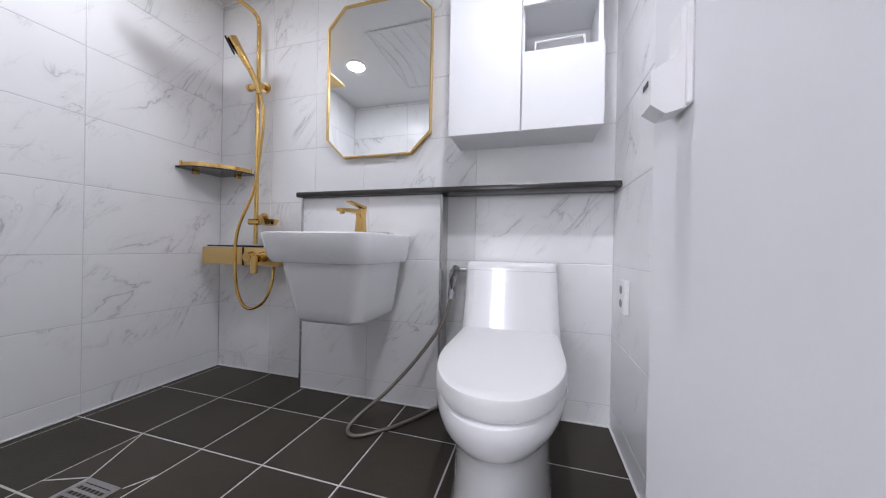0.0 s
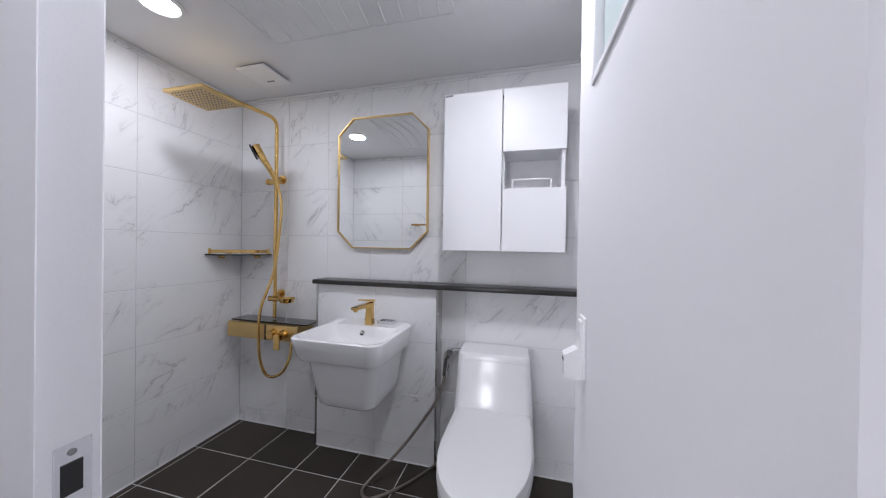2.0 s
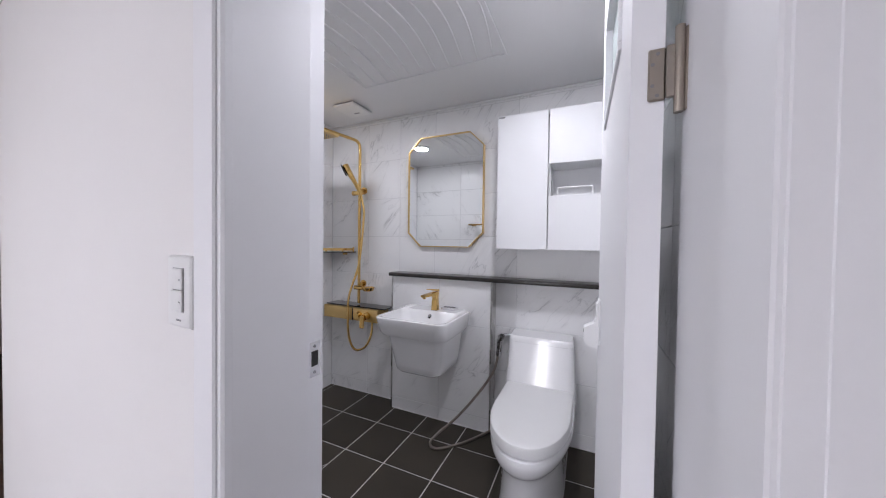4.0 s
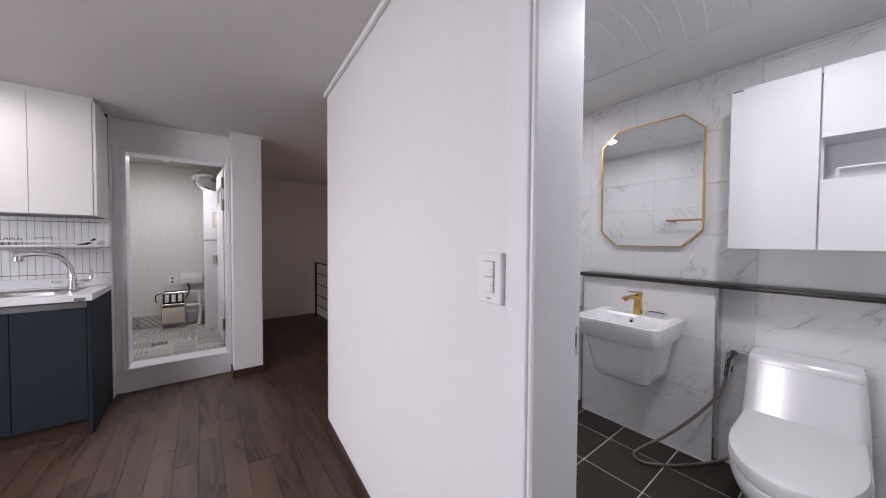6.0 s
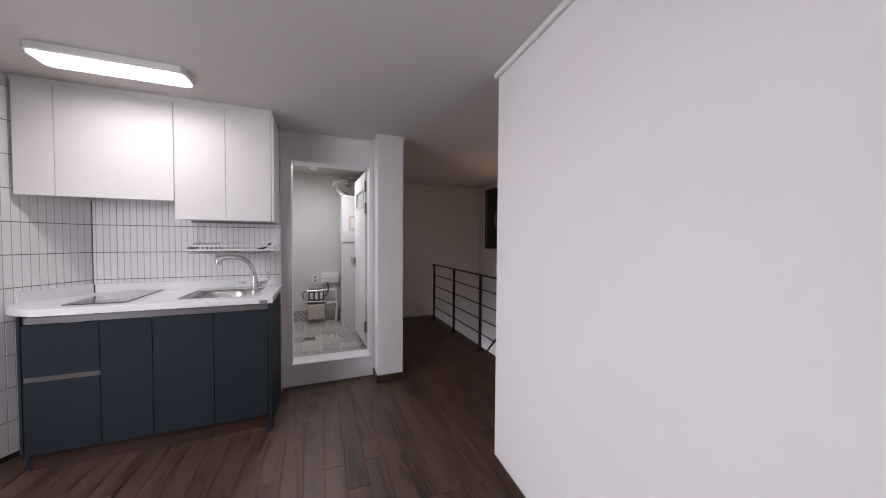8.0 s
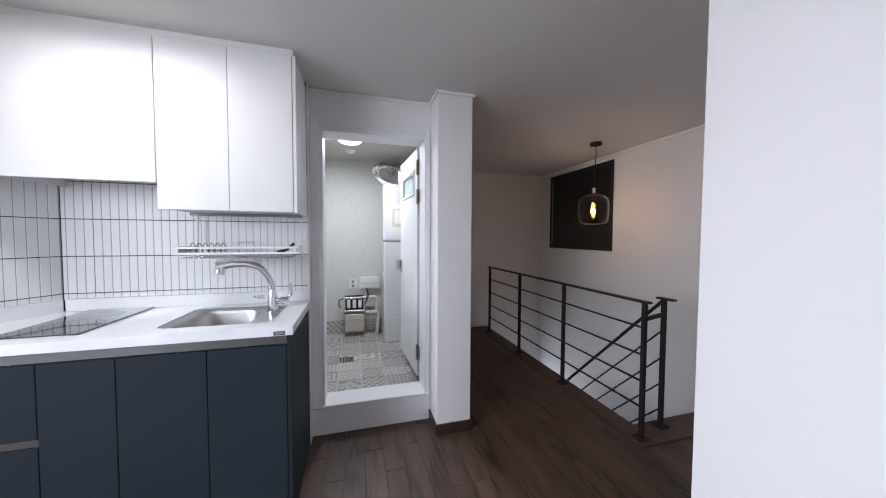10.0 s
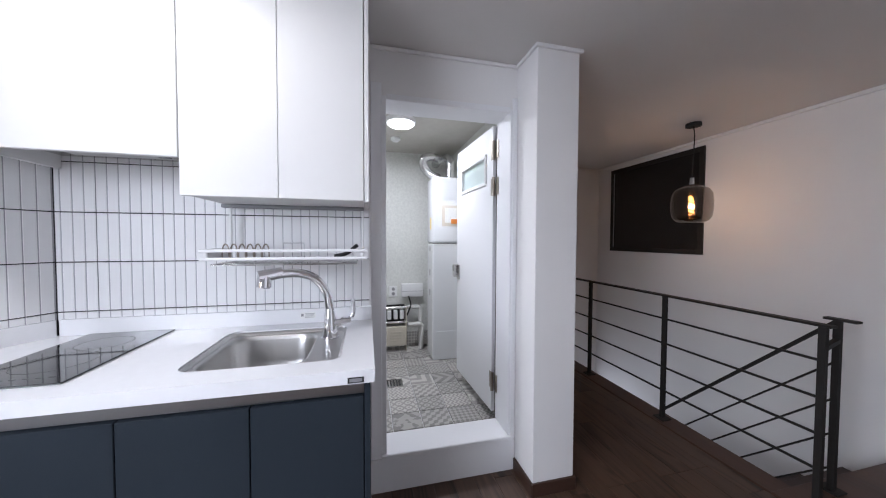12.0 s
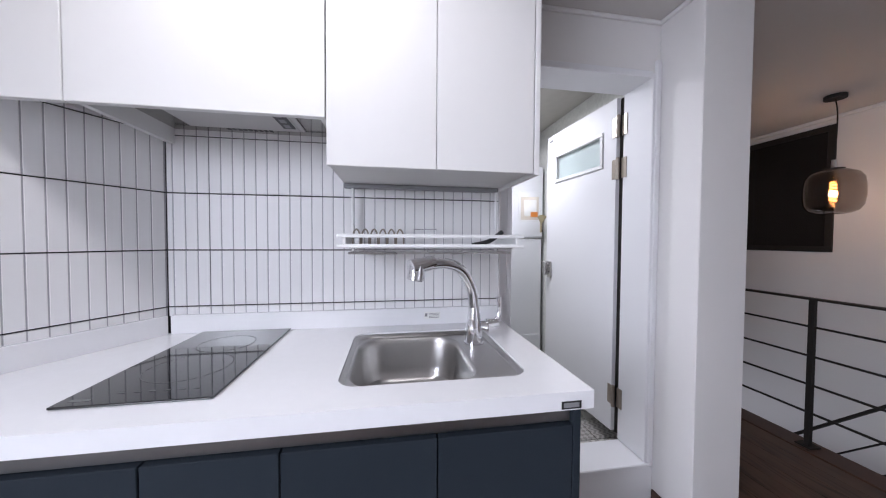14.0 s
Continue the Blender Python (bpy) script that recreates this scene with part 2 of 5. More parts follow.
GRIP_CHANNEL = mat("aluminium_channel", (0.3, 0.3, 0.31), 0.35, 1.0, var=0.06)
QUARTZ = mat("white_worktop", (0.82, 0.82, 0.835), 0.2, var=0.015, scale=30, coat=0.2)
WHITE_TILE = mat("white_ribbed_tile", (0.8, 0.795, 0.8), 0.38, var=0.02, scale=4, piece=0.6)
BLACK_GROUT = mat("black_grout", (0.025, 0.025, 0.027), 0.8, var=0.1)
GROOVE = mat("grey_tile_groove", (0.4, 0.4, 0.42), 0.5, var=0.05)
HOB = mat("black_glass", (0.012, 0.012, 0.013), 0.06, var=0.05, coat=0.5, rvar=0.02)
HOB_PRINT = mat("grey_print", (0.13, 0.13, 0.13), 0.4)
PLANK = wood_material("dark_brown_plank", (0.023, 0.014, 0.0095), (0.175, 0.1, 0.066), 1.6)
PLANK_JOINT = mat("brown_plank_joint", (0.12, 0.08, 0.055), 0.7, var=0.15)
TRIM_WOOD = wood_material("dark_brown_trim", (0.03, 0.015, 0.01), (0.075, 0.036, 0.024), 0.4)
RED_WOOD = wood_material("red_brown_nosing", (0.045, 0.022, 0.014), (0.13, 0.06, 0.038), 0.8)
BLACK_STEEL = mat("black_painted_steel", (0.026, 0.023, 0.021), 0.6, var=0.1, bump=0.1, spec=0.25)
WHITE_PAINT = mat("white_door_film", (0.79, 0.79, 0.81), 0.55, var=0.015, scale=2.5, bump=0.06, bscale=220)
PLASTIC = mat("white_plastic", (0.8, 0.8, 0.8), 0.35, var=0.02)
GREY_PLASTIC = mat("grey_plastic", (0.25, 0.25, 0.26), 0.45, var=0.05)
BLACK_PLASTIC = mat("black_plastic", (0.015, 0.015, 0.015), 0.4, var=0.05)
BRASS_HINGE = mat("aged_steel_hinge", (0.42, 0.37, 0.32), 0.35, 1.0, var=0.1)
DARK_PANE = mat("dark_window_film", (0.012, 0.011, 0.011), 0.25, var=0.1)
SPECKLE = mat("speckled_wallpaper", (0.72, 0.725, 0.69), 0.8, var=0.16, scale=38, bump=0.5, bscale=90)
UTIL_CEIL = mat("utility_ceiling_paper", (0.52, 0.5, 0.46), 0.85, var=0.08, scale=14, bump=0.3, bscale=80)
FOIL = mat("aluminium_foil_duct", (0.7, 0.7, 0.7), 0.25, 1.0, var=0.1, bump=0.8, bscale=70)
BOILER = mat("white_boiler_enamel", (0.82, 0.83, 0.85), 0.25, var=0.01, coat=0.3)
PIPE_WRAP = mat("white_pipe_wrap", (0.7, 0.69, 0.66), 0.6, var=0.06, bump=0.5, bscale=50)
BEIGE_METAL = mat("beige_enamel", (0.58, 0.53, 0.44), 0.45, var=0.04)
CARD = mat("beige_card", (0.62, 0.56, 0.48), 0.7, var=0.05)
PAPER = mat("white_paper", (0.78, 0.78, 0.76), 0.7, var=0.02)
ORANGE = mat("orange_print", (0.8, 0.27, 0.05), 0.5)
YELLOW_STRAW = mat("straw_bristle", (0.42, 0.36, 0.22), 0.8, var=0.15)
YELLOW = mat("yellow_label", (0.75, 0.55, 0.12), 0.6)
PLAN_GREY = mat("grey_hood_metal", (0.5, 0.49, 0.48), 0.4, 0.2, var=0.04)
HOOD_STEEL = mat("polished_hood_steel", (0.45, 0.44, 0.42), 0.12, 1.0, var=0.05)
FROSTED = glass("frosted_glass", (0.75, 0.85, 0.84), 0.45, 0.55)
SMOKED = glass("smoked_glass", (0.6, 0.55, 0.51), 0.0, 1.0)
SHELF_GLASS = glass("dark_glass_shelf", (0.1, 0.11, 0.11), 0.03, 0.6)
DIFFUSER = glow("lit_diffuser", (1.0, 0.98, 0.96), 3.5)
DOWNLIGHT = glow("lit_downlight", (0.95, 0.97, 1.0), 9.0)
FILAMENT = glow("lit_filament", (1.0, 0.45, 0.13), 13.0)
PATTERNS = [pattern_material("cement_tile_figure", k) for k in range(8)]

# ---- building blocks: places are in plan units, K metres each ----
W = {}


def box(bm, x0, x1, y0, y1, z0, z1, bevel=0.0, seg=2, m=None):
    vs = bmesh.ops.create_cube(bm, size=1)["verts"]
    mm = Matrix.Translation(((x0 + x1) / 2, (y0 + y1) / 2, (z0 + z1) / 2)) @ Matrix.Diagonal((abs(x1 - x0), abs(y1 - y0), abs(z1 - z0), 1))
    bmesh.ops.transform(bm, matrix=(m @ mm) if m else mm, verts=vs)
    if bevel:
        seg = 1 if bevel < 0.0055 else seg
        bmesh.ops.bevel(bm, geom=list({e for v in vs for e in v.link_edges}), offset=bevel, segments=seg, affect="EDGES", profile=0.5)
    return bm


def rod(bm, p0, p1, r0, r1=None, n=16):
    a, b = Vector(p0), Vector(p1)
    mm = Matrix.Translation((a + b) / 2) @ (b - a).to_track_quat("Z", "Y").to_matrix().to_4x4()
    bmesh.ops.create_cone(bm, cap_ends=True, segments=n, radius1=r0, radius2=r0 if r1 is None else r1, depth=(b - a).length, matrix=mm)
    return bm


def curve_points(pts, steps=8):
    """A smooth line through the given points."""
    p = [Vector(q) for q in pts]
    p = [2 * p[0] - p[1]] + p + [2 * p[-1] - p[-2]]
    out = []
    for i in range(1, len(p) - 2):
        a, b, c, d = p[i - 1:i + 3]
        for k in range(steps):
            s = k / steps
            out.append(0.5 * (2 * b + (c - a) * s + (2 * a - 5 * b + 4 * c - d) * s * s + (3 * b - a - 3 * c + d) * s ** 3))
    return out + [p[-2]]


def tube(bm, pts, r, n=10, wobble=0.0):
    pts = [Vector(q) for q in pts]
    up, rings = None, []
    for i, q in enumerate(pts):
        d = (pts[min(i + 1, len(pts) - 1)] - pts[max(i - 1, 0)]).normalized()
        up = d.orthogonal().normalized() if up is None else (up - d * up.dot(d)).normalized()
        side = d.cross(up)
        rr = r * (1 + (wobble if i % 2 else 0))
        rings.append([bm.verts.new(q + rr * (math.cos(2 * math.pi * k / n) * up + math.sin(2 * math.pi * k / n) * side)) for k in range(n)])
    skin(bm, rings)
    return bm


def skin(bm, rings, cap=True):
    for a, b in zip(rings, rings[1:]):
        n = len(a)
        for k in range(n):
            bm.faces.new((a[k], a[(k + 1) % n], b[(k + 1) % n], b[k]))
    if cap:
        bm.faces.new(rings[0][::-1])
        bm.faces.new(rings[-1])


def rounded(cx, cy, hx, hy, r, n=5):
    out = []
    for sx, sy, a0 in ((1, 1, 0), (-1, 1, 90), (-1, -1, 180), (1, -1, 270)):
        for k in range(n + 1):
            a = radians(a0 + 90 * k / n)
            out.append((cx + sx * (hx - r) + r * math.cos(a), cy + sy * (hy - r) + r * math.sin(a)))
    return out


def loft(bm, levels, cap=True):
    """levels: (outline, z); outlines of equal length."""
    rings = [[bm.verts.new((x, y, z)) for x, y in outline] for outline, z in levels]
    skin(bm, rings, cap)
    return bm


def prism(bm, outline, z0, z1):
    return loft(bm, [(outline, z0), (outline, z1)])


def slab_with_hole(bm, outer, inner, z0, z1):
    loops = []
    for line in (outer, inner):
        vs = [bm.verts.new((x, y, z1)) for x, y in line]
        loops += [bm.edges.new((vs[i], vs[(i + 1) % len(vs)])) for i in range(len(vs))]
    bmesh.ops.triangle_fill(bm, edges=loops, use_beauty=True)
    r = bmesh.ops.extrude_face_region(bm, geom=list(bm.faces))
    bmesh.ops.translate(bm, verts=[v for v in r["geom"] if isinstance(v, bmesh.types.BMVert)], vec=(0, 0, z0 - z1))
    return bm


def part(name, bm, material, parent=None, label=""):
    """Links a bmesh, given in plan units of the whole place, as one mesh object under a thing or part."""
    bmesh.ops.recalc_face_normals(bm, faces=list(bm.faces))
    bm.transform(Matrix.Scale(K, 4))
    if parent:
        bm.transform(W[parent].inverted())
    for f in bm.faces:
        f.smooth = True
    for e in bm.edges:
        if len(e.link_faces) == 2:
            a, b = e.link_faces
            turn = e.calc_face_angle(0.0)
            sizes = sorted((a.calc_area(), b.calc_area()))
            e.smooth = turn < radians(35) and not (turn > radians(4) and sizes[1] > 25 * sizes[0])
    me = bpy.data.meshes.new(name)
    bm.to_mesh(me)
    bm.free()
    me.materials.append(material)
    ob = new(name, me)
    W[ob] = W[parent] if parent else Matrix()
    if parent:
        ob.parent = parent
    if label:
        ob["label"] = label
    return ob


def thing(name, label, category, base, group=""):
    ob = new(name)
    ob.empty_display_size = 0.1
    ob.location = Vector(base) * K
    W[ob] = Matrix.Translation(Vector(base) * K)
    return tagged(ob, label, category, group)


def setting(name, bm, material, label, category="wall"):
    return tagged(part(name, bm, material), label, category, kind="structure")


def nb():
    return bmesh.new()


def bar(x0, x1, y0, y1, z0, z1, bevel=0.0, m=None):
    return box(nb(), x0, x1, y0, y1, z0, z1, bevel, m=m)


slab_meshes = {}


def slab(name, parent, material, w, h, thick, m, chamfer=0.0015):
    """A tile, strip or plank, w by h, face along its local z; alike ones share one mesh. m: its place in plan units."""
    key = (round(w, 3), round(h, 3), thick, material.name)
    if key not in slab_meshes:
        a, b, c = w / 2 * K, h / 2 * K, chamfer * K
        t = thick * K
        v = [(-a, -b, 0), (a, -b, 0), (a, b, 0), (-a, b, 0), (-a, -b, t - c), (a, -b, t - c), (a, b, t - c), (-a, b, t - c),
             (-a + c, -b + c, t), (a - c, -b + c, t), (a - c, b - c, t), (-a + c, b - c, t)]
        fc = [(8, 9, 10, 11)] + [(i, (i + 1) % 4, 4 + (i + 1) % 4, 4 + i) for i in range(4)] + [(4 + i, 4 + (i + 1) % 4, 8 + (i + 1) % 4, 8 + i) for i in range(4)]
        me = bpy.data.meshes.new(name)
        me.from_pydata(v, [], fc)
        me.materials.append(material)
        slab_meshes[key] = me
    ob = new(name, slab_meshes[key])
    mm = m.copy()
    mm.translation = m.translation * K
    ob.parent = parent
    ob.matrix_parent_inverse = Matrix()
    ob.matrix_basis = W[parent].inverted() @ mm
    return ob


def face(origin, along, up):
    """The pose of a surface whose local x runs along and y runs up."""
    x, y = Vector(along).normalized(), Vector(up).normalized()
    m = Matrix((x, y, x.cross(y))).transposed().to_4x4()
    m.translation = origin
    return m


# ---- the building ----
FZ, BC, KC = 0.138, 2.18, 2.26          # bath floor, bath ceiling, kitchen ceiling
SPLAY = Vector((0.866, -0.5, 0))         # the kitchen's side wall runs off at an angle


def switch_line(x):
    return -0.284 - 0.0655 * (x + 2.05)


floor = setting("floor", bar(-5.75, 2.0, -3.5, 0.62, -0.12, -0.003), PLANK_JOINT, "dark brown wood plank floor of kitchen and hall", "floor")
floor_landing = setting("floor_landing", bar(-2.86, -1.9, 0.62, 1.535, -0.12, -0.003), PLANK_JOINT, "dark brown wood plank floor at the stair head", "floor")
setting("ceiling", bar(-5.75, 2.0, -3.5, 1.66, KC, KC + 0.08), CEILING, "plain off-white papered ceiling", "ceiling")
# bathroom shell
wall_bath_back = setting("wall_bath_back", bar(-2.03, 0.52, 1.2083, 1.33, 0, KC), GROUT, "white marble tiled wall behind mirror and toilet")
wall_bath_left = setting("wall_bath_left", bar(-2.03, -1.6363, -0.198, 1.2083, 0, KC), GROUT, "white marble tiled shower wall")
wall_bath_right = setting("wall_bath_right", bar(0.3833, 0.52, -0.198, 1.2083, 0, KC), GROUT, "white marble tiled wall beside the toilet")
wall_hall_end = setting("wall_hall_end", bar(-2.0355, -2.03, -0.2, 1.535, 0, KC), WALLPAPER, "white papered wall end at the stair head")
bm = prism(nb(), [(-2.035, switch_line(-2.035)), (-0.35, switch_line(-0.35)), (-0.35, -0.2), (-2.035, -0.2)], 0, KC)
wall_switch = setting("wall_switch", bm, WALLPAPER, "white papered wall with a light switch")
bm = prism(nb(), [(0.375, switch_line(0.375)), (2.0, switch_line(2.0)), (2.0, -0.2), (0.375, -0.2)], 0, KC)
setting("wall_door_right", bm, WALLPAPER, "white papered wall beside the bathroom door")
bm = prism(nb(), [(-0.35, switch_line(-0.35)), (0.375, switch_line(0.375)), (0.375, -0.2), (-0.35, -0.2)], 2.12, KC)
setting("wall_door_head", bm, WALLPAPER, "white papered wall over the bathroom door")
wall_bath_front = setting("wall_bath_front", bar(-1.643, -0.35, -0.2, -0.1903, 0, BC), GROUT, "white marble tiled wall beside the bathroom door")
bath_floor = setting("floor_bath", bar(-1.643, 0.39, -0.2, 1.215, 0, FZ - 0.0015), FLOOR_GROUT, "dark slate tiled bathroom floor with pale joints", "floor")
setting("ceiling_bath", bar(-1.643, 0.39, -0.197, 1.215, BC, BC + 0.05), PVC, "glossy white panel ceiling of the bathroom", "ceiling")
trim = nb()
for args in ((-1.635, 0.382, 1.192, 1.207, BC - 0.014, BC), (-1.635, -1.62, -0.19, 1.19, BC - 0.014, BC), (0.367, 0.382, -0.19, 1.19, BC - 0.014, BC)):
    box(trim, *args, bevel=0.004)
setting("trim_bath_ceiling", trim, PVC, "white plastic trim at the bathroom ceiling", "trim")
bead = nb()
for args in ((-1.635, -1.006, 1.2, 1.207), (-0.289, 0.382, 1.2, 1.207), (-0.994, -0.301, 1.113, 1.12), (-1.635, -1.628, -0.19, 1.2), (0.375, 0.382, -0.19, 1.2)):
    box(bead, *args, FZ, FZ + 0.006, 0.002)
setting("trim_sealant", bead, PLASTIC, "white sealant bead round the bathroom floor", "trim")
# partition under the ledge, with steel edge strips
partition = setting("wall_partition", bar(-1.0, -0.295, 1.1213, 1.206, FZ, 1.055), GROUT, "half-height marble tiled wall behind the basin")
for x in (-1.001, -0.294):
    part("edge_strip", bar(x - 0.005, x + 0.005, 1.116, 1.206, FZ, 1.054, 0.002), STEEL, partition, "brushed steel edge strip")

# bathroom door frame
frame_t = thing("door_frame", "white film covered frame of the bathroom doorway", "door frame", (0.02, -0.3, 0))
tagged(frame_t, kind="structure")
for name, x0, x1 in (("jamb", -0.35, -0.304), ("jamb", 0.345, 0.38)):
    yo = switch_line(x0) - 0.018
    part(name, bar(x0, x1, yo, -0.187, 0, 2.12, 0.003), WHITE_PAINT, frame_t)
    s = 1 if x0 < 0 else -1
    e = x1 if x0 < 0 else x0
    part("door_stop", bar(min(e, e + s * 0.022), max(e, e + s * 0.022), yo + 0.002, -0.245, 0, 2.09, 0.002), WHITE_PAINT, frame_t)
for x0, x1 in ((-0.36, -0.281), (0.325, 0.4)):
    y = switch_line((x0 + x1) / 2)
    t1 = part("casing", bar(x0, x1, y - 0.016, y + 0.004, 0, 2.15, 0.004), WHITE_PAINT, frame_t)
    part("bead", bar(x1 - 0.024, x1 - 0.012, y - 0.022, y - 0.012, 0, 2.15, 0.003), WHITE_PAINT, t1)
part("head_jamb", bar(-0.306, 0.331, -0.41, -0.187, 2.08, 2.12, 0.003), WHITE_PAINT, frame_t)
part("threshold", bar(-0.306, 0.331, -0.41, -0.187, 0, 0.16, 0.004), WHITE_PAINT, frame_t)
strike = part("strike_plate", bar(-0.307, -0.3035, -0.226, -0.196, 0.994, 1.07, 0.001), CHROME, frame_t, "chrome strike plate")
part("latch_hole", bar(-0.304, -0.3025, -0.22, -0.204, 1.018, 1.05), BLACK_PLASTIC, strike)
for z in (1.004, 1.06):
    part("screw", rod(nb(), (-0.3035, -0.212, z), (-0.3025, -0.212, z), 0.0035, n=8), GREY_PLASTIC, strike)

# bathroom door, open against the tiled wall
DOORX0, DOORX1 = 0.268, 0.303
tilt = Matrix.Translation((0.303, -0.26, 0)) @ Matrix.Rotation(radians(0.8), 4, "Z") @ Matrix.Translation((-0.303, 0.26, 0))
door_b = thing("door_bath", "open white bathroom door with a small frosted glass pane", "door", (0.285, 0.07, FZ))
tagged(door_b, kind="structure")
leaf = nb()
for a in ((-0.255, 0.4, 0.165, 1.6), (-0.255, 0.4, 1.86, 2.075), (-0.255, -0.12, 1.6, 1.86), (0.24, 0.4, 1.6, 1.86)):
    box(leaf, DOORX0, DOORX1, a[0], a[1], a[2], a[3], m=tilt)
part("leaf", leaf, WHITE_PAINT, door_b)
pane_f = nb()
for a in ((-0.133, 0.253, 1.594, 1.608), (-0.133, 0.253, 1.852, 1.866), (-0.133, -0.119, 1.608, 1.852), (0.239, 0.253, 1.608, 1.852)):
    box(pane_f, DOORX0 - 0.005, DOORX1 + 0.005, *a, bevel=0.002, m=tilt)
pf = part("pane_frame", pane_f, WHITE_PAINT, door_b)
part("pane", bar(0.281, 0.289, -0.117, 0.237, 1.606, 1.854, m=tilt), FROSTED, pf, "frosted greenish glass pane")
for side in (-1, 1):
    xb = DOORX0 if side < 0 else DOORX1
    h = part("handle", bar(*sorted((xb, xb + side * 0.006)), 0.275, 0.328, 1.0, 1.13, 0.003, m=tilt), PLASTIC, door_b, "white plastic push-pull handle")
    bm = nb()
    outline = [(0.004, 1.0), (0.026, 0.994), (0.042, 1.006), (0.042, 1.046), (0.03, 1.054), (0.016, 1.062), (0.01, 1.08), (0.012, 1.1), (0.011, 1.118), (0.004, 1.122)]
    skin(bm, [[bm.verts.new((xb + side * dx, y, z)) for dx, z in outline] for y in (0.284, 0.288, 0.314, 0.318)])
    bm.transform(tilt)
    g = part("grip", bm, PLASTIC, h, "curved white lever")
    part("lock_slot", box(nb(), *sorted((xb + side * 0.041, xb + side * 0.0428)), 0.292, 0.309, 1.032, 1.039, m=tilt), BLACK_PLASTIC, g)
for z in (0.4, 1.488, 1.9):
    hg = part("hinge", bar(0.2855, 0.3035, -0.2595, -0.2555, z - 0.031, z + 0.031, 0.002), BRASS_HINGE, door_b, "aged steel butt hinge")
    part("web", bar(0.303, 0.3125, -0.264, -0.2585, z - 0.03, z + 0.03, 0.001), BRASS_HINGE, hg)
    part("knuckle", rod(nb(), (0.3155, -0.263, z - 0.049), (0.3155, -0.263, z + 0.049), 0.005), BRASS_HINGE, hg)
    part("leaf_plate", bar(0.3205, 0.3445, -0.266, -0.2585, z - 0.047, z + 0.047, 0.001), BRASS_HINGE, hg)
    for dx, dz in ((0.0095, 0.024), (0.0045, 0.012), (0.0045, -0.013), (0.0095, -0.025)):
        part("screw", rod(nb(), (0.2855 + dx, -0.26, z + dz), (0.2855 + dx, -0.2592, z + dz), 0.0022, n=8), GREY_PLASTIC, hg)

# kitchen shell
wall_kitchen = setting("wall_kitchen", bar(-3.58, -3.472, -2.76, -1.535, 0, KC), BLACK_GROUT, "white ribbed tile wall over the worktop")
P0 = Vector((-3.464, -2.72, 0))
NRM = Vector((0.5, 0.866, 0))
a, b = P0 - NRM * 0.008, P0 + SPLAY * 1.0 - NRM * 0.008
bm = prism(nb(), [(a.x, a.y), (b.x, b.y), (b.x - NRM.x * 0.1, b.y - NRM.y * 0.1), (a.x - 0.06, a.y - 0.1)], 0, KC)
wall_splay = setting("wall_splay", bm, BLACK_GROUT, "white ribbed tile wall set at an angle beside the hob")
c = P0 + SPLAY * 1.0
setting("wall_side", prism(nb(), [(c.x - 0.06, c.y), (c.x + 0.05, c.y + 0.02), (c.x + 0.05, -3.5), (c.x - 0.06, -3.5)], 0, KC), WALLPAPER, "white papered wall end beside the kitchen")
bm = nb()
for args in ((c.x, -1.9, -3.5, -3.38, 0, KC), (-0.9, -0.72, -3.5, -3.38, 0, KC), (-0.28, 2.0, -3.5, -3.38, 0, KC), (-0.72, -0.28, -3.5, -3.38, 2.08, KC), (-1.9, -0.9, -3.5, -3.38, 0, 0.95), (-1.9, -0.9, -3.5, -3.38, 2.15, KC)):
    box(bm, *args)
setting("wall_living_back", bm, WALLPAPER, "white papered wall with a window behind the kitchen")
setting("wall_living_right", bar(2.0, 2.1, -3.5, -0.2, 0, KC), WALLPAPER, "plain white papered wall of the living room")
# utility room
bm = nb()
for args in ((-3.70, -3.545, -1.535, -1.475, 0, KC), (-3.70, -3.545, -0.76, -0.5, 0, KC), (-3.70, -3.545, -1.475, -0.76, 2.02, KC), (-3.70, -3.545, -1.475, -0.76, 0, 0.175)):
    box(bm, *args)
setting("wall_utility_front", bm, WALLPAPER, "white papered wall with the doorway to the utility room")
setting("wall_utility_far", bar(-5.62, -5.34, -1.9, -0.5, 0, KC), SPECKLE, "speckled grey-beige papered wall of the utility room")
setting("wall_utility_right", bar(-5.34, -3.70, -0.62, -0.5, 0, KC), SPECKLE, "speckled papered wall between utility room and hall")
setting("wall_utility_left", bar(-5.34, -3.58, -1.9, -1.78, 0, KC), SPECKLE, "speckled papered side wall of the utility room")
setting("ceiling_utility", bar(-5.34, -3.70, -1.78, -0.62, 2.235, 2.258), UTIL_CEIL, "stained beige papered ceiling of the utility room", "ceiling")
util_floor = setting("floor_utility", bar(-5.34, -3.70, -1.78, -0.62, 0, 0.132), GROUT, "patterned cement tile floor of the utility room", "floor")
setting("wall_hall_left", bar(-5.62, -3.70, -0.5, -0.495, 0, KC), WALLPAPER, "white papered hall wall")
# unseen wall pieces that leave an opening for the added stair window
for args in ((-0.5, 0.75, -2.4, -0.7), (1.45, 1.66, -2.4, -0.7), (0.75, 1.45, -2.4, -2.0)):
    setting("wall_stair_foot", bar(-5.75, -5.62, *args), WALLPAPER, "white papered wall round the added window below the stairs")
setting("wall_hall_far", bar(-5.75, -5.62, -0.5, 1.66, -0.7, KC), WALLPAPER, "white papered wall at the far end of the hall")
setting("wall_stair", bar(-5.62, -1.9, 1.535, 1.66, -2.4, KC), WALLPAPER, "white papered wall above the stairs")
setting("wall_stair_head", bar(-2.03, -1.9, 1.33, 1.535, 0, KC), WALLPAPER, "white papered wall at the stair head")
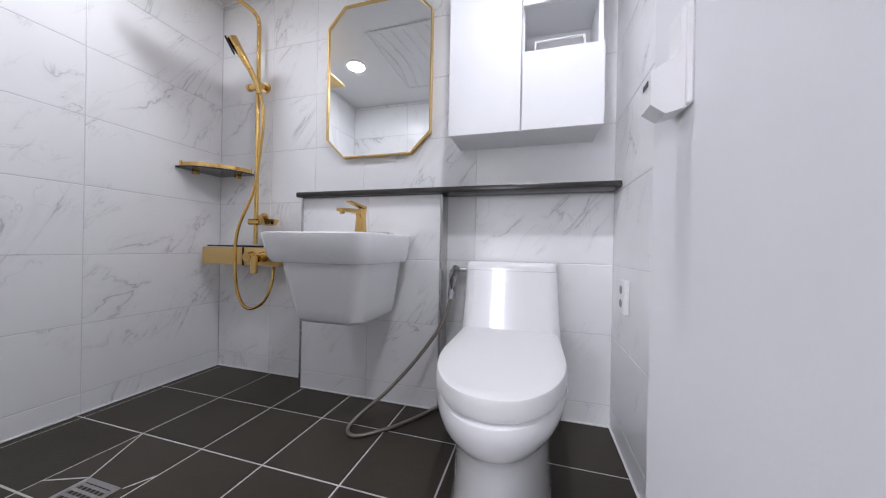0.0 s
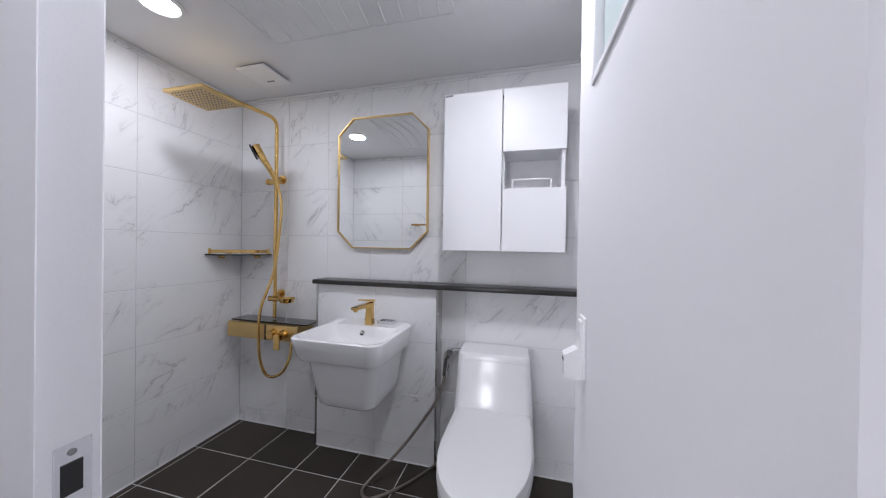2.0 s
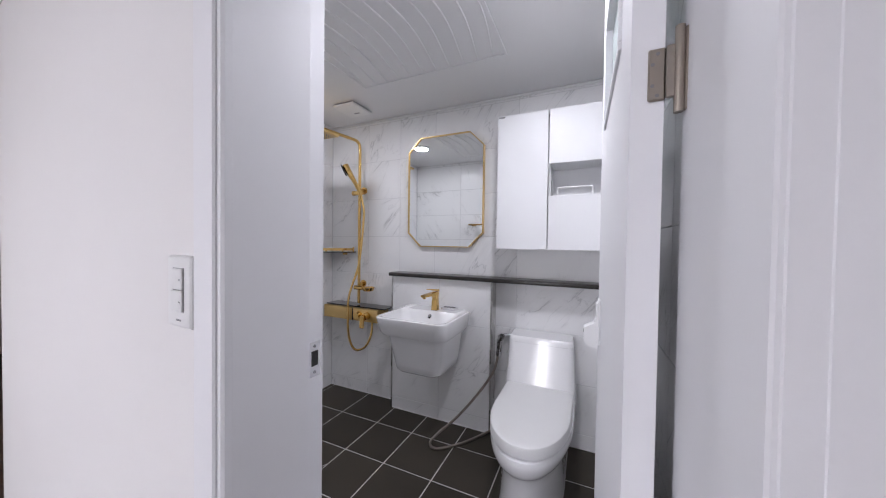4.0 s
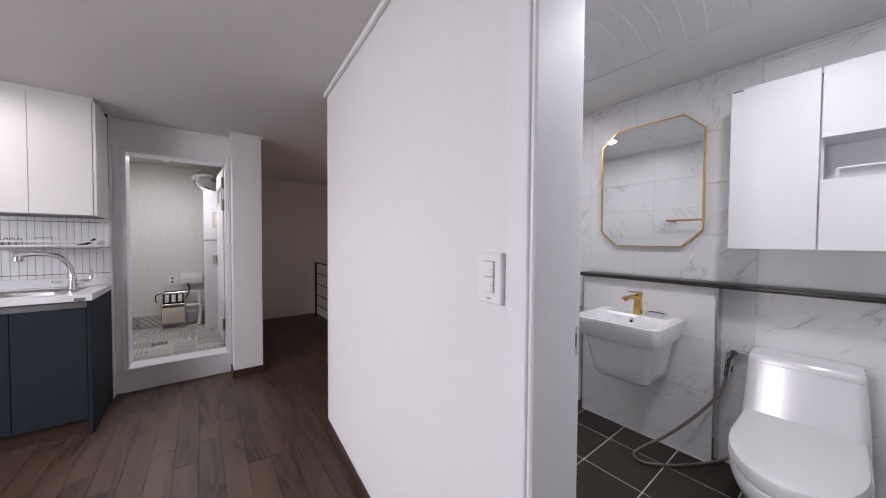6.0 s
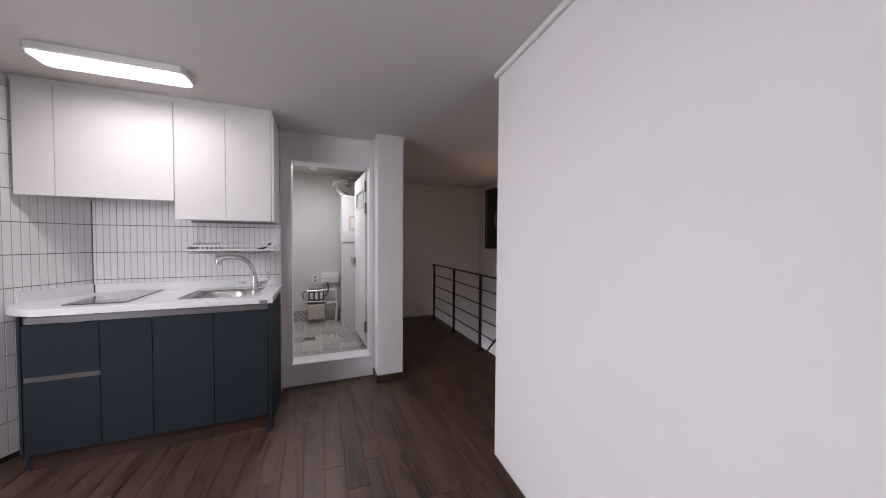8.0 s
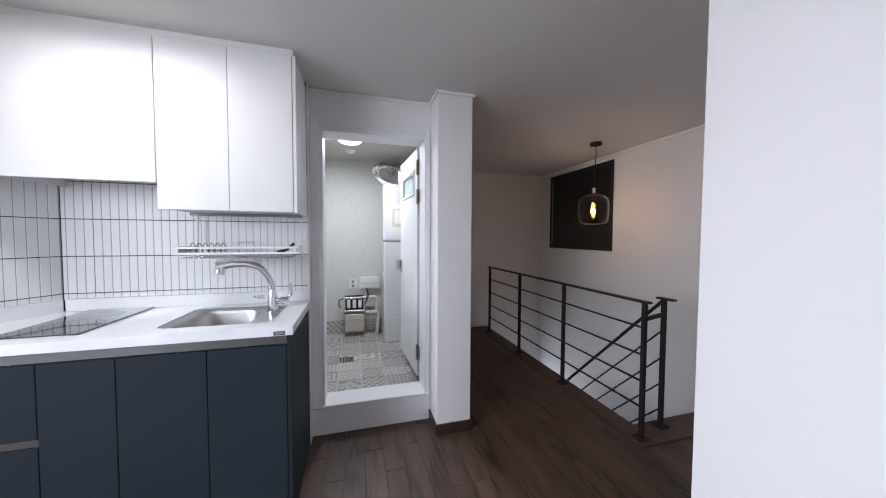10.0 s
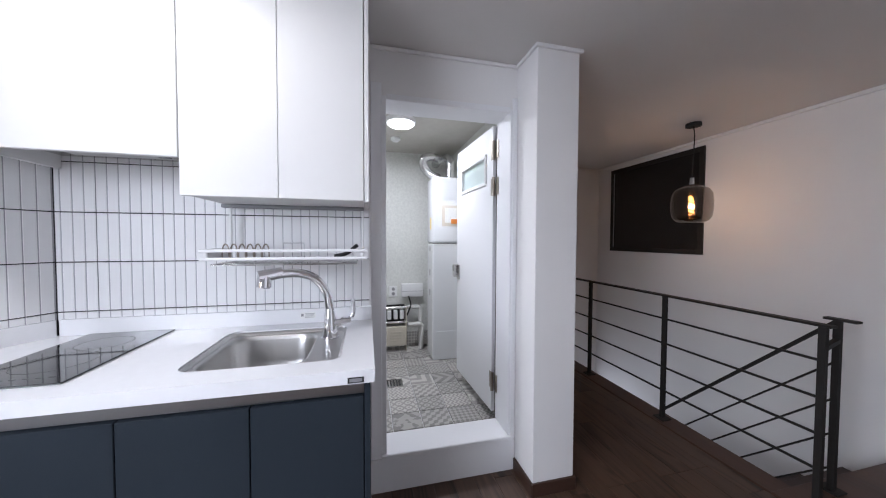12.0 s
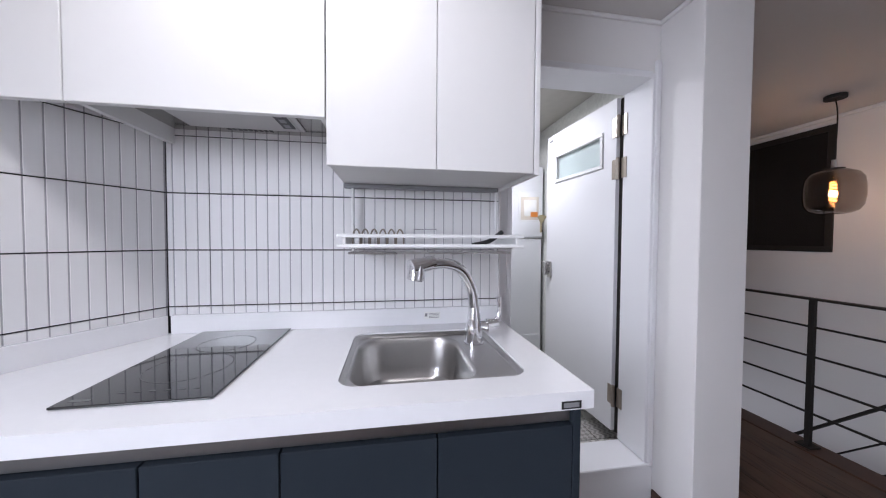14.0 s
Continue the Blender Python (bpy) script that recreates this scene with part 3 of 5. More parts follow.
setting("floor_lower", bar(-5.62, -2.8, 0.5, 1.535, -2.5, -2.4), PLANK, "dark floor at the foot of the stairs", "floor")
setting("wall_stairwell", bar(-5.62, -2.8, 0.5, 0.6, -2.4, -0.12), WALLPAPER, "white papered wall below the hall floor")
setting("wall_kitchen_end", bar(-3.546, -3.459, -1.5365, -1.53, 0, KC), WALLPAPER, "white papered wall end beside the ribbed tiles")
column = setting("column", bar(-3.547, -3.335, -0.735, -0.5, 0, KC, 0.003), WALLPAPER, "white papered pilaster beside the utility doorway", "column")

# utility door frame, step and open door
uf = thing("door_frame_utility", "white film covered frame and high sill of the utility doorway", "door frame", (-3.55, -1.12, 0))
tagged(uf, kind="structure")
part("jamb", bar(-3.72, -3.535, -1.478, -1.452, 0.2, 2.02, 0.003), WHITE_PAINT, uf)
part("jamb", bar(-3.72, -3.535, -0.778, -0.752, 0.2, 2.02, 0.003), WHITE_PAINT, uf)
part("head_jamb", bar(-3.72, -3.535, -1.452, -0.778, 2.0, 2.03, 0.003), WHITE_PAINT, uf)
part("sill", bar(-3.72, -3.527, -1.478, -0.752, 0.176, 0.197, 0.004), WHITE_PAINT, uf, "white sill board")
part("step_front", bar(-3.545, -3.533, -1.53, -0.738, 0, 0.176, 0.002), WHITE_PAINT, uf)
part("casing", bar(-3.545, -3.53, -1.53, -1.474, 0.18, 2.08, 0.004), WHITE_PAINT, uf)
part("casing", bar(-3.545, -3.53, -0.766, -0.737, 0.18, 2.08, 0.004), WHITE_PAINT, uf)

# dark strip set behind the hinge gap in place of its shade
part("gap_shade_strip", bar(-3.757, -3.7215, -0.766, -0.752, 0.215, 2.0), BLACK_STEEL, uf, "dark strip standing for the shade in the hinge gap")

du = thing("door_utility", "open white utility room door with a small frosted pane", "door", (-4.08, -0.79, 0.2))
tagged(du, kind="structure")
spin = Matrix.Translation((-3.70, -0.77, 0)) @ Matrix.Rotation(radians(2.6), 4, "Z") @ Matrix.Translation((3.70, 0.77, 0))
leaf = nb()
for a in ((-4.44, -3.758, 0.222, 1.675), (-4.44, -3.758, 1.835, 2.005), (-4.44, -4.315, 1.675, 1.835), (-3.875, -3.758, 1.675, 1.835)):
    box(leaf, a[0], a[1], -0.785, -0.75, a[2], a[3], m=spin)
part("leaf", leaf, WHITE_PAINT, du)
pane_f = nb()
for a in ((-4.335, -3.855, 1.655, 1.677), (-4.335, -3.855, 1.833, 1.855), (-4.335, -4.313, 1.677, 1.833), (-3.877, -3.855, 1.677, 1.833)):
    box(pane_f, a[0], a[1], -0.793, -0.742, a[2], a[3], bevel=0.003, m=spin)
pf = part("pane_frame", pane_f, PLASTIC, du)
part("pane", bar(-4.313, -3.877, -0.771, -0.765, 1.677, 1.833, m=spin), FROSTED, pf, "frosted greenish glass pane")
hd = part("handle", bar(-4.415, -4.365, -0.797, -0.785, 0.98, 1.1, 0.004, m=spin), STEEL, du, "steel lever handle plate")
part("lever", bar(-4.43, -4.4, -0.83, -0.79, 1.0, 1.1, 0.005, m=spin), STEEL, hd)
part("name_plate", bar(-4.42, -4.37, -0.7865, -0.785, 1.96, 1.975, m=spin), GREY_PLASTIC, du)
for z in (0.42, 1.63, 1.85):
    hg = part("hinge", bar(-3.785, -3.755, -0.792, -0.778, z - 0.052, z + 0.052, 0.002), BRASS_HINGE, du, "steel butt hinge")
    part("knuckle", rod(nb(), (-3.738, -0.793, z - 0.057), (-3.738, -0.793, z + 0.057), 0.0095), BRASS_HINGE, hg)
    part("leaf_plate", bar(-3.724, -3.69, -0.783, -0.7775, z - 0.052, z + 0.052, 0.001), BRASS_HINGE, hg)

# ceiling mouldings and baseboards
bm = nb()
n = Matrix.Translation((-2.035, switch_line(-2.035), 0)) @ Matrix.Rotation(math.atan(-0.0655), 4, "Z")
box(bm, -0.02, 3.9, -0.022, 0.0, KC - 0.03, KC, 0.006, m=n)
setting("trim_switch_wall", bm, WALLPAPER, "white moulding at the top of the wall", "trim")
bm = nb()
for args in ((-5.6, -2.06, 1.512, 1.535, KC - 0.028, KC), (-3.545, -3.53, -1.53, -0.74, KC - 0.02, KC), (-3.545, -3.32, -0.75, -0.735, KC - 0.02, KC), (-3.335, -3.319, -0.75, -0.485, KC - 0.02, KC), (-5.62, -5.6, -0.49, 1.51, KC - 0.028, KC)):
    box(bm, *args, bevel=0.006)
setting("trim_ceiling", bm, WALLPAPER, "white ceiling moulding along kitchen and hall", "trim")
bm = nb()
box(bm, 0.0, 1.67, -0.012, 0.0, 0.0, 0.072, 0.003, m=n)
setting("baseboard_switch_wall", bm, TRIM_WOOD, "dark brown baseboard under the white wall", "baseboard")
bm = nb()
for args in ((-3.335, -3.323, -0.745, -0.49, 0, 0.072), (-3.53, -3.325, -0.747, -0.735, 0, 0.072), (-3.44, -3.335, -0.5, -0.488, 0, 0.072)):
    box(bm, *args, bevel=0.003)
setting("baseboard_column", bm, TRIM_WOOD, "dark brown baseboard round the pilaster", "baseboard")
setting("baseboard_landing", bar(-2.86, -2.06, 1.522, 1.534, 0, 0.07, 0.003), TRIM_WOOD, "dark brown baseboard at the stair head", "baseboard")

# stair edge and stairs
setting("trim_stair_edge", bar(-5.61, -2.87, 0.475, 0.63, -0.1, 0.006, 0.004), RED_WOOD, "red-brown wooden nosing along the stairwell", "trim")
setting("trim_stair_head", bar(-3.07, -2.858, 0.475, 1.533, -0.1, 0.01, 0.004), RED_WOOD, "red-brown wooden nosing at the stair head", "trim")
stairs = thing("stairs", "dark wooden stairs going down beside the hall", "stairs", (-4.1, 1.1, -2.4))
tagged(stairs, kind="structure")
for i in range(10):
    x = -3.07 - 0.215 * i
    part("tread", bar(x - 0.23, x, 0.64, 1.532, -0.2 * (i + 1) - 0.03, -0.2 * (i + 1), 0.005), TRIM_WOOD, stairs)
    part("riser", bar(x - 0.015, x, 0.64, 1.532, -0.2 * (i + 1), -0.2 * i - 0.03), TRIM_WOOD, stairs)

# window behind the camera
win = thing("window_1", "white framed sliding window of the living room", "window", (-1.4, -3.44, 0.95))
tagged(win, kind="structure")
for args in ((-1.9, -0.9, 0.95, 1.0), (-1.9, -0.9, 2.1, 2.15), (-1.9, -1.85, 1.0, 2.1), (-0.95, -0.9, 1.0, 2.1), (-1.42, -1.38, 1.0, 2.1)):
    part("window_frame", bar(args[0], args[1], -3.47, -3.41, args[2], args[3], 0.004), PLASTIC, win)
for x0, x1 in ((-1.85, -1.42), (-1.38, -0.95)):
    p = part("pane", bar(x0, x1, -3.445, -3.439, 1.0, 2.1), glass("clear_glass", (0.95, 0.97, 0.97)), win)
    p.visible_shadow = False
# unseen window, added as the source of the stairwell fill
sw2 = thing("added_stair_window", "unseen white framed window added to light the stairwell from below", "window", (-5.69, 1.1, -2.0))
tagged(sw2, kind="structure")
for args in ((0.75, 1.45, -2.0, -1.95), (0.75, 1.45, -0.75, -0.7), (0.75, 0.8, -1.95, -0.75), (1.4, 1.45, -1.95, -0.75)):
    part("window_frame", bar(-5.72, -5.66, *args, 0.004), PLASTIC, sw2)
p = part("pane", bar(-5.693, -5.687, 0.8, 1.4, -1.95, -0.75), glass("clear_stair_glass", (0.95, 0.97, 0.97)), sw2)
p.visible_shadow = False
gd = thing("door_glazed", "narrow white framed glazed door of the living room", "door", (-0.5, -3.44, 0))
tagged(gd, kind="structure")
for args in ((-0.72, -0.28, 0.0, 0.12), (-0.72, -0.28, 2.0, 2.08), (-0.72, -0.62, 0.12, 2.0), (-0.38, -0.28, 0.12, 2.0)):
    part("door_rail", bar(args[0], args[1], -3.47, -3.41, args[2], args[3], 0.004), PLASTIC, gd)
p = part("pane", bar(-0.62, -0.38, -3.445, -3.439, 0.12, 2.0), glass("clear_door_glass", (0.95, 0.97, 0.97)), gd)
p.visible_shadow = False


# ---- bathroom ----
ledge = thing("ledge", "dark stone ledge over the half-height wall", "ledge", (-0.3, 1.14, 1.055))
part("board", bar(-1.012, 0.381, 1.085, 1.206, 1.056, 1.08, 0.006), LEDGE, ledge)

# mirror cut at the corners, in a thin gold frame
MX0, MX1, MZ0, MZ1, CUT = -0.918, -0.373, 1.258, 1.998, 0.094


def octagon(g):
    c = CUT - 0.414 * g * 1.0
    x0, x1, z0, z1 = MX0 + g, MX1 - g, MZ0 + g, MZ1 - g
    return [(x0 + c, z0), (x1 - c, z0), (x1, z0 + c), (x1, z1 - c), (x1 - c, z1), (x0 + c, z1), (x0, z1 - c), (x0, z0 + c)]


mirror = thing("wall_mirror", "eight-sided wall mirror in a thin gold frame", "mirror", (-0.645, 1.19, 1.258))
bm = nb()
rings = [[bm.verts.new((x, y, z)) for x, z in octagon(g)] for g, y in ((0.0, 1.206), (0.0, 1.178), (0.0058, 1.178), (0.0058, 1.206))]
skin(bm, rings + [rings[0]], False)
part("frame", bm, GOLD_SATIN, mirror, "thin satin gold frame")
bm = nb()
vs = [[bm.verts.new((x, y, z)) for x, z in octagon(0.0054)] for y in (1.205, 1.186)]
skin(bm, vs)
part("mirror_glass", bm, MIRROR, mirror)

# wall cabinet with an open niche
CX0, CX1, CM, CZ0, CZ1 = -0.241, 0.303, 0.03, 1.256, 1.986
cab = thing("wall_cabinet", "white bathroom wall cabinet with an open tissue niche", "cabinet", (0.03, 1.11, CZ0))
for args in ((CX0 + 0.004, CX0 + 0.02, 1.028, 1.206, CZ0 + 0.004, CZ1 - 0.004), (CX1 - 0.02, CX1 - 0.004, 1.028, 1.206, CZ0 + 0.004, CZ1 - 0.004), (CM - 0.008, CM + 0.008, 1.06, 1.197, CZ0 + 0.02, CZ1 - 0.02),
             (CX0 + 0.02, CX1 - 0.02, 1.028, 1.206, CZ0 + 0.004, CZ0 + 0.02), (CX0 + 0.02, CX1 - 0.02, 1.028, 1.206, CZ1 - 0.02, CZ1 - 0.004), (CX0 + 0.02, CX1 - 0.02, 1.198, 1.206, CZ0 + 0.02, CZ1 - 0.02),
             (CM + 0.008, CX1 - 0.02, 1.03, 1.197, 1.706, 1.72), (CM + 0.008, CX1 - 0.02, 1.03, 1.197, 1.47, 1.484)):
    part("panel", bar(*args), MATT_WHITE, cab)
part("door", bar(CX0, CM - 0.0025, 1.01, 1.027, CZ0, CZ1, 0.0015), MATT_WHITE, cab)
d = part("door", bar(CM + 0.0025, CX1, 1.01, 1.027, 1.704, CZ1, 0.0015), MATT_WHITE, cab)
part("door", bar(CM + 0.0025, CX1, 1.01, 1.027, CZ0, 1.538, 0.0015), MATT_WHITE, cab)
part("tissue_rail", tube(nb(), curve_points([(0.075, 1.035, 1.53), (0.075, 1.035, 1.572), (0.085, 1.035, 1.58), (0.15, 1.035, 1.581), (0.225, 1.035, 1.581), (0.24, 1.035, 1.574), (0.24, 1.035, 1.53)], 6), 0.0045), PLASTIC, cab, "thin white rail")
part("maker_plate", bar(CX0 + 0.005, CX0 + 0.04, 1.0085, 1.0105, CZ1 - 0.012, CZ1 - 0.004), GREY_PLASTIC, cab, "small grey name plate")

# basin with half pedestal
bx, by = -0.633, 0.915
basin = thing("wash_basin", "white ceramic wall basin with a half pedestal", "basin", (bx, by, 0.565))


def rr(hx, y0, y1, r, n=6):
    return rounded(bx, (y0 + y1) / 2, hx, (y1 - y0) / 2, r, n)


bm = nb()
loft(bm, [(rr(0.185, 0.755, 1.118, 0.06), 0.765), (rr(0.2, 0.735, 1.119, 0.06), 0.768), (rr(0.207, 0.722, 1.1195, 0.058), 0.785), (rr(0.217, 0.703, 1.1195, 0.05), 0.862), (rr(0.216, 0.703, 1.1195, 0.05), 0.869), (rr(0.212, 0.708, 1.119, 0.048), 0.873),
          (rr(0.2, 0.722, 0.988, 0.045), 0.8735), (rr(0.195, 0.728, 0.983, 0.045), 0.869), (rr(0.17, 0.76, 0.96, 0.06), 0.82), (rr(0.12, 0.8, 0.94, 0.06), 0.785), (rr(0.03, 0.86, 0.9, 0.015), 0.778)])
bowl = part("bowl", bm, CERAMIC, basin)
bm = nb()
loft(bm, [(rr(0.105, 0.84, 1.118, 0.045), 0.543), (rr(0.13, 0.815, 1.118, 0.05), 0.547), (rr(0.141, 0.802, 1.118, 0.05), 0.56), (rr(0.148, 0.793, 1.118, 0.05), 0.6), (rr(0.162, 0.776, 1.118, 0.05), 0.69), (rr(0.174, 0.762, 1.118, 0.05), 0.769)])
part("half_pedestal", bm, CERAMIC, basin)
ov = part("overflow", rod(nb(), (bx, 0.9795, 0.842), (bx, 0.966, 0.836), 0.014, 0.013), CHROME, bowl, "chrome overflow ring")
part("overflow_hole", rod(nb(), (bx, 0.967, 0.8365), (bx, 0.964, 0.8355), 0.008), BLACK_PLASTIC, bowl)
part("drain", rod(nb(), (bx, 0.88, 0.777), (bx, 0.88, 0.783), 0.022), CHROME, bowl, "chrome waste")
part("trap", rod(nb(), (bx + 0.02, 0.96, 0.525), (bx + 0.02, 0.96, 0.58), 0.022), CHROME, basin, "chrome trap end")

tap = thing("basin_tap", "polished gold single-lever basin tap", "tap", (-0.622, 1.025, 0.873))
tx, ty = -0.622, 1.025
bm = nb()
loft(bm, [(rounded(tx, ty, 0.02, 0.02, 0.006), 0.8735), (rounded(tx, ty, 0.019, 0.019, 0.006), 0.9), (rounded(tx, ty, 0.016, 0.017, 0.006), 0.95), (rounded(tx, ty, 0.018, 0.019, 0.006), 0.985)])
part("body", bm, GOLD, tap)
bm = nb()
rings = []
for q, hw, hh in (((tx, ty - 0.005, 0.972), 0.017, 0.012), ((tx - 0.014, ty - 0.06, 0.972), 0.015, 0.008), ((tx - 0.026, ty - 0.115, 0.97), 0.014, 0.006)):
    rings.append([bm.verts.new((q[0] + hw * a, q[1], q[2] + hh * c)) for a, c in ((1, -1), (1, 1), (-1, 1), (-1, -1))])
skin(bm, rings)
part("spout", bm, GOLD, tap)
part("aerator", rod(nb(), (tx - 0.023, ty - 0.102, 0.954), (tx - 0.023, ty - 0.102, 0.968), 0.01), GOLD, tap)
bm = nb()
rings = []
for q, hw, hh in (((tx + 0.003, ty + 0.018, 0.992), 0.014, 0.006), ((tx - 0.004, ty - 0.02, 0.998), 0.013, 0.005), ((tx - 0.014, ty - 0.075, 1.008), 0.01, 0.003)):
    rings.append([bm.verts.new((q[0] + hw * a, q[1], q[2] + hh * c)) for a, c in ((1, -1), (1, 1), (-1, 1), (-1, -1))])
skin(bm, rings)
part("lever", bm, GOLD, tap)

dish = thing("soap_dish", "small clear and chrome soap dish on the basin rim", "soap dish", (-0.54, 1.07, 0.873))
bm = slab_with_hole(nb(), rounded(-0.545, 1.07, 0.046, 0.03, 0.01), rounded(-0.545, 1.07, 0.038, 0.022, 0.008), 0.8745, 0.888)
part("rim", bm, CHROME, dish)
for k in range(4):
    part("rib", bar(-0.575 + 0.02 * k, -0.571 + 0.02 * k, 1.05, 1.09, 0.878, 0.883), CHROME, dish)

# one-piece toilet
toilet = thing("toilet", "white ceramic one-piece toilet with the lid closed", "toilet", (0.0, 0.85, FZ))


def egg(hw, y0, y1, cx=0.005):
    """A seat outline: round in front (y0), squared at the back (y1)."""
    r, ym, bw = min(0.024, 0.4 * hw), y0 + 0.54 * (y1 - y0), 0.985 * hw
    out = [(cx + bw - r + r * math.cos(radians(a)), y1 - r + r * math.sin(radians(a))) for a in range(0, 91, 15)]
    out += [(cx - bw + r + r * math.cos(radians(a)), y1 - r + r * math.sin(radians(a))) for a in range(90, 181, 15)]
    for k in range(37):
        a = radians(180 + 5 * k)
        out.append((cx + hw * math.copysign(abs(math.cos(a)) ** 0.92, math.cos(a)), ym + (ym - y0) * math.sin(a)))
    return out


bm = nb()
loft(bm, [(egg(0.143, 0.505, 1.17), FZ), (egg(0.139, 0.51, 1.17), 0.16), (egg(0.134, 0.515, 1.17), 0.25), (egg(0.132, 0.517, 1.17), 0.33), (egg(0.134, 0.513, 1.17), 0.36), (egg(0.14, 0.502, 1.18), 0.378), (egg(0.152, 0.484, 1.18), 0.394), (egg(0.164, 0.464, 1.18), 0.41), (egg(0.174, 0.448, 1.185), 0.43), (egg(0.179, 0.439, 1.185), 0.452), (egg(0.1795, 0.438, 1.185), 0.47), (egg(0.176, 0.443, 1.185), 0.484), (egg(0.168, 0.452, 1.18), 0.489), (egg(0.15, 0.47, 1.18), 0.49)])
part("bowl", bm, CERAMIC, toilet)
bm = nb()
loft(bm, [(rounded(0.003, 1.085, 0.181, 0.11, 0.04, 8), 0.47), (rounded(0.003, 1.09, 0.179, 0.106, 0.04, 8), 0.52), (rounded(0.003, 1.099, 0.176, 0.1, 0.04, 8), 0.58), (rounded(0.002, 1.108, 0.172, 0.093, 0.04, 8), 0.66), (rounded(0.0, 1.1145, 0.168, 0.087, 0.038, 8), 0.747)])
part("tank", bm, CERAMIC, toilet)
bm = nb()
loft(bm, [(rounded(0.0, 1.1145, 0.1675, 0.0868, 0.038, 8), 0.748), (rounded(0.0, 1.115, 0.1672, 0.0865, 0.038, 8), 0.761), (rounded(0.0, 1.1165, 0.1645, 0.084, 0.036, 8), 0.772), (rounded(0.0, 1.119, 0.159, 0.08, 0.034, 8), 0.778)])
part("tank_lid", bm, CERAMIC, toilet)
bm = nb()
loft(bm, [(egg(0.164, 0.458, 1.0), 0.489), (egg(0.166, 0.455, 1.0), 0.491), (egg(0.166, 0.455, 1.0), 0.496)])
part("seat", bm, PLASTIC, toilet)
bm = nb()
loft(bm, [(egg(0.167, 0.455, 0.998), 0.4965), (egg(0.17, 0.45, 1.0), 0.499), (egg(0.169, 0.451, 1.0), 0.53), (egg(0.167, 0.454, 0.998), 0.5355), (egg(0.162, 0.461, 0.994), 0.5385), (egg(0.14, 0.492, 0.965), 0.541), (egg(0.05, 0.68, 0.86), 0.5425)])
part("lid", bm, PLASTIC, toilet, "closed white lid")

# bidet sprayer and hose
spray = thing("bidet_sprayer", "chrome bidet sprayer on a braided hose beside the toilet", "sprayer", (-0.23, 1.15, 0.6))
sx = -0.238
part("wall_valve", rod(nb(), (-0.16, 1.2, 0.735), (-0.225, 1.17, 0.735), 0.011), CHROME, spray)
part("holder", bar(sx - 0.016, sx + 0.016, 1.125, 1.2, 0.715, 0.74, 0.005), CHROME, spray)
bm = nb()
tube(bm, curve_points([(sx + 0.012, 1.105, 0.735), (sx, 1.115, 0.71), (sx - 0.004, 1.13, 0.67), (sx - 0.01, 1.135, 0.615)], 5), 0.0165, 14)
head = part("spray_head", bm, CHROME, spray)
part("spray_face", rod(nb(), (sx + 0.012, 1.105, 0.735), (sx + 0.018, 1.096, 0.748), 0.0165, 0.015, 18), STEEL, head)
part("trigger", tube(nb(), curve_points([(sx + 0.02, 1.1, 0.72), (sx + 0.018, 1.09, 0.69), (sx + 0.008, 1.105, 0.65)], 5), 0.004), CHROME, head)
hose = curve_points([(sx - 0.01, 1.135, 0.63), (sx - 0.035, 1.1, 0.52), (sx - 0.115, 1.05, 0.39), (-0.45, 0.98, 0.27), (-0.545, 0.915, 0.18), (-0.568, 0.87, FZ + 0.009), (-0.515, 0.845, FZ + 0.007), (-0.42, 0.93, FZ + 0.008), (-0.34, 1.04, FZ + 0.012), (-0.27, 1.13, 0.17), (-0.2, 1.19, 0.22)], 26)
part("hose", tube(nb(), hose, 0.0068, 10, 0.1), HOSE_STEEL, spray, "braided steel hose")
part("floor_valve", bar(-0.215, -0.185, 1.16, 1.206, 0.2, 0.24, 0.005), CHROME, spray)

# shower column
PX, PY = -1.318, 1.15
sh = thing("shower_column", "polished gold rain shower column with hand shower and mixer", "shower", (PX, PY, 0.72))
part("riser_pipe", tube(nb(), [(PX, PY, 0.83), (PX, PY, 1.9), (PX, PY, 1.96)] + curve_points([(PX, PY, 1.965), (PX, PY - 0.008, 2.0), (PX, PY - 0.035, 2.018), (PX, PY - 0.07, 2.02)], 6) + [(PX, 0.75, 1.998), (PX, 0.71, 1.992)], 0.0105, 14), GOLD, sh)
for z in (1.64, 0.94):
    part("wall_bracket", rod(nb(), (PX, PY, z + 0.03), (PX, 1.206, z + 0.03), 0.013), GOLD, sh)
    part("bracket_rose", rod(nb(), (PX, 1.194, z + 0.03), (PX, 1.206, z + 0.03), 0.026), GOLD, sh)
part("head_joint", rod(nb(), (PX, 0.71, 1.962), (PX, 0.71, 2.0), 0.016), GOLD, sh)
rain = part("rain_head", bar(PX - 0.122, PX + 0.108, 0.612, 0.822, 1.942, 1.958, 0.006), GOLD_SATIN, sh, "square satin gold rain head")
bm = nb()
for i in range(10):
    for j in range(10):
        rod(bm, (PX - 0.09 + 0.0185 * i, 0.634 + 0.0185 * j, 1.943), (PX - 0.09 + 0.0185 * i, 0.634 + 0.0185 * j, 1.939), 0.0035, n=6)
part("nozzles", bm, GREY_PLASTIC, rain, "grey rubber nozzles")
bm = nb()
rod(bm, (PX - 0.035, PY - 0.012, 1.645), (PX + 0.03, PY - 0.012, 1.645), 0.016)
part("slider", bm, GOLD, sh)
part("slider_knob", rod(nb(), (PX - 0.05, PY - 0.012, 1.645), (PX - 0.034, PY - 0.012, 1.645), 0.018), GOLD, sh)
bm = nb()
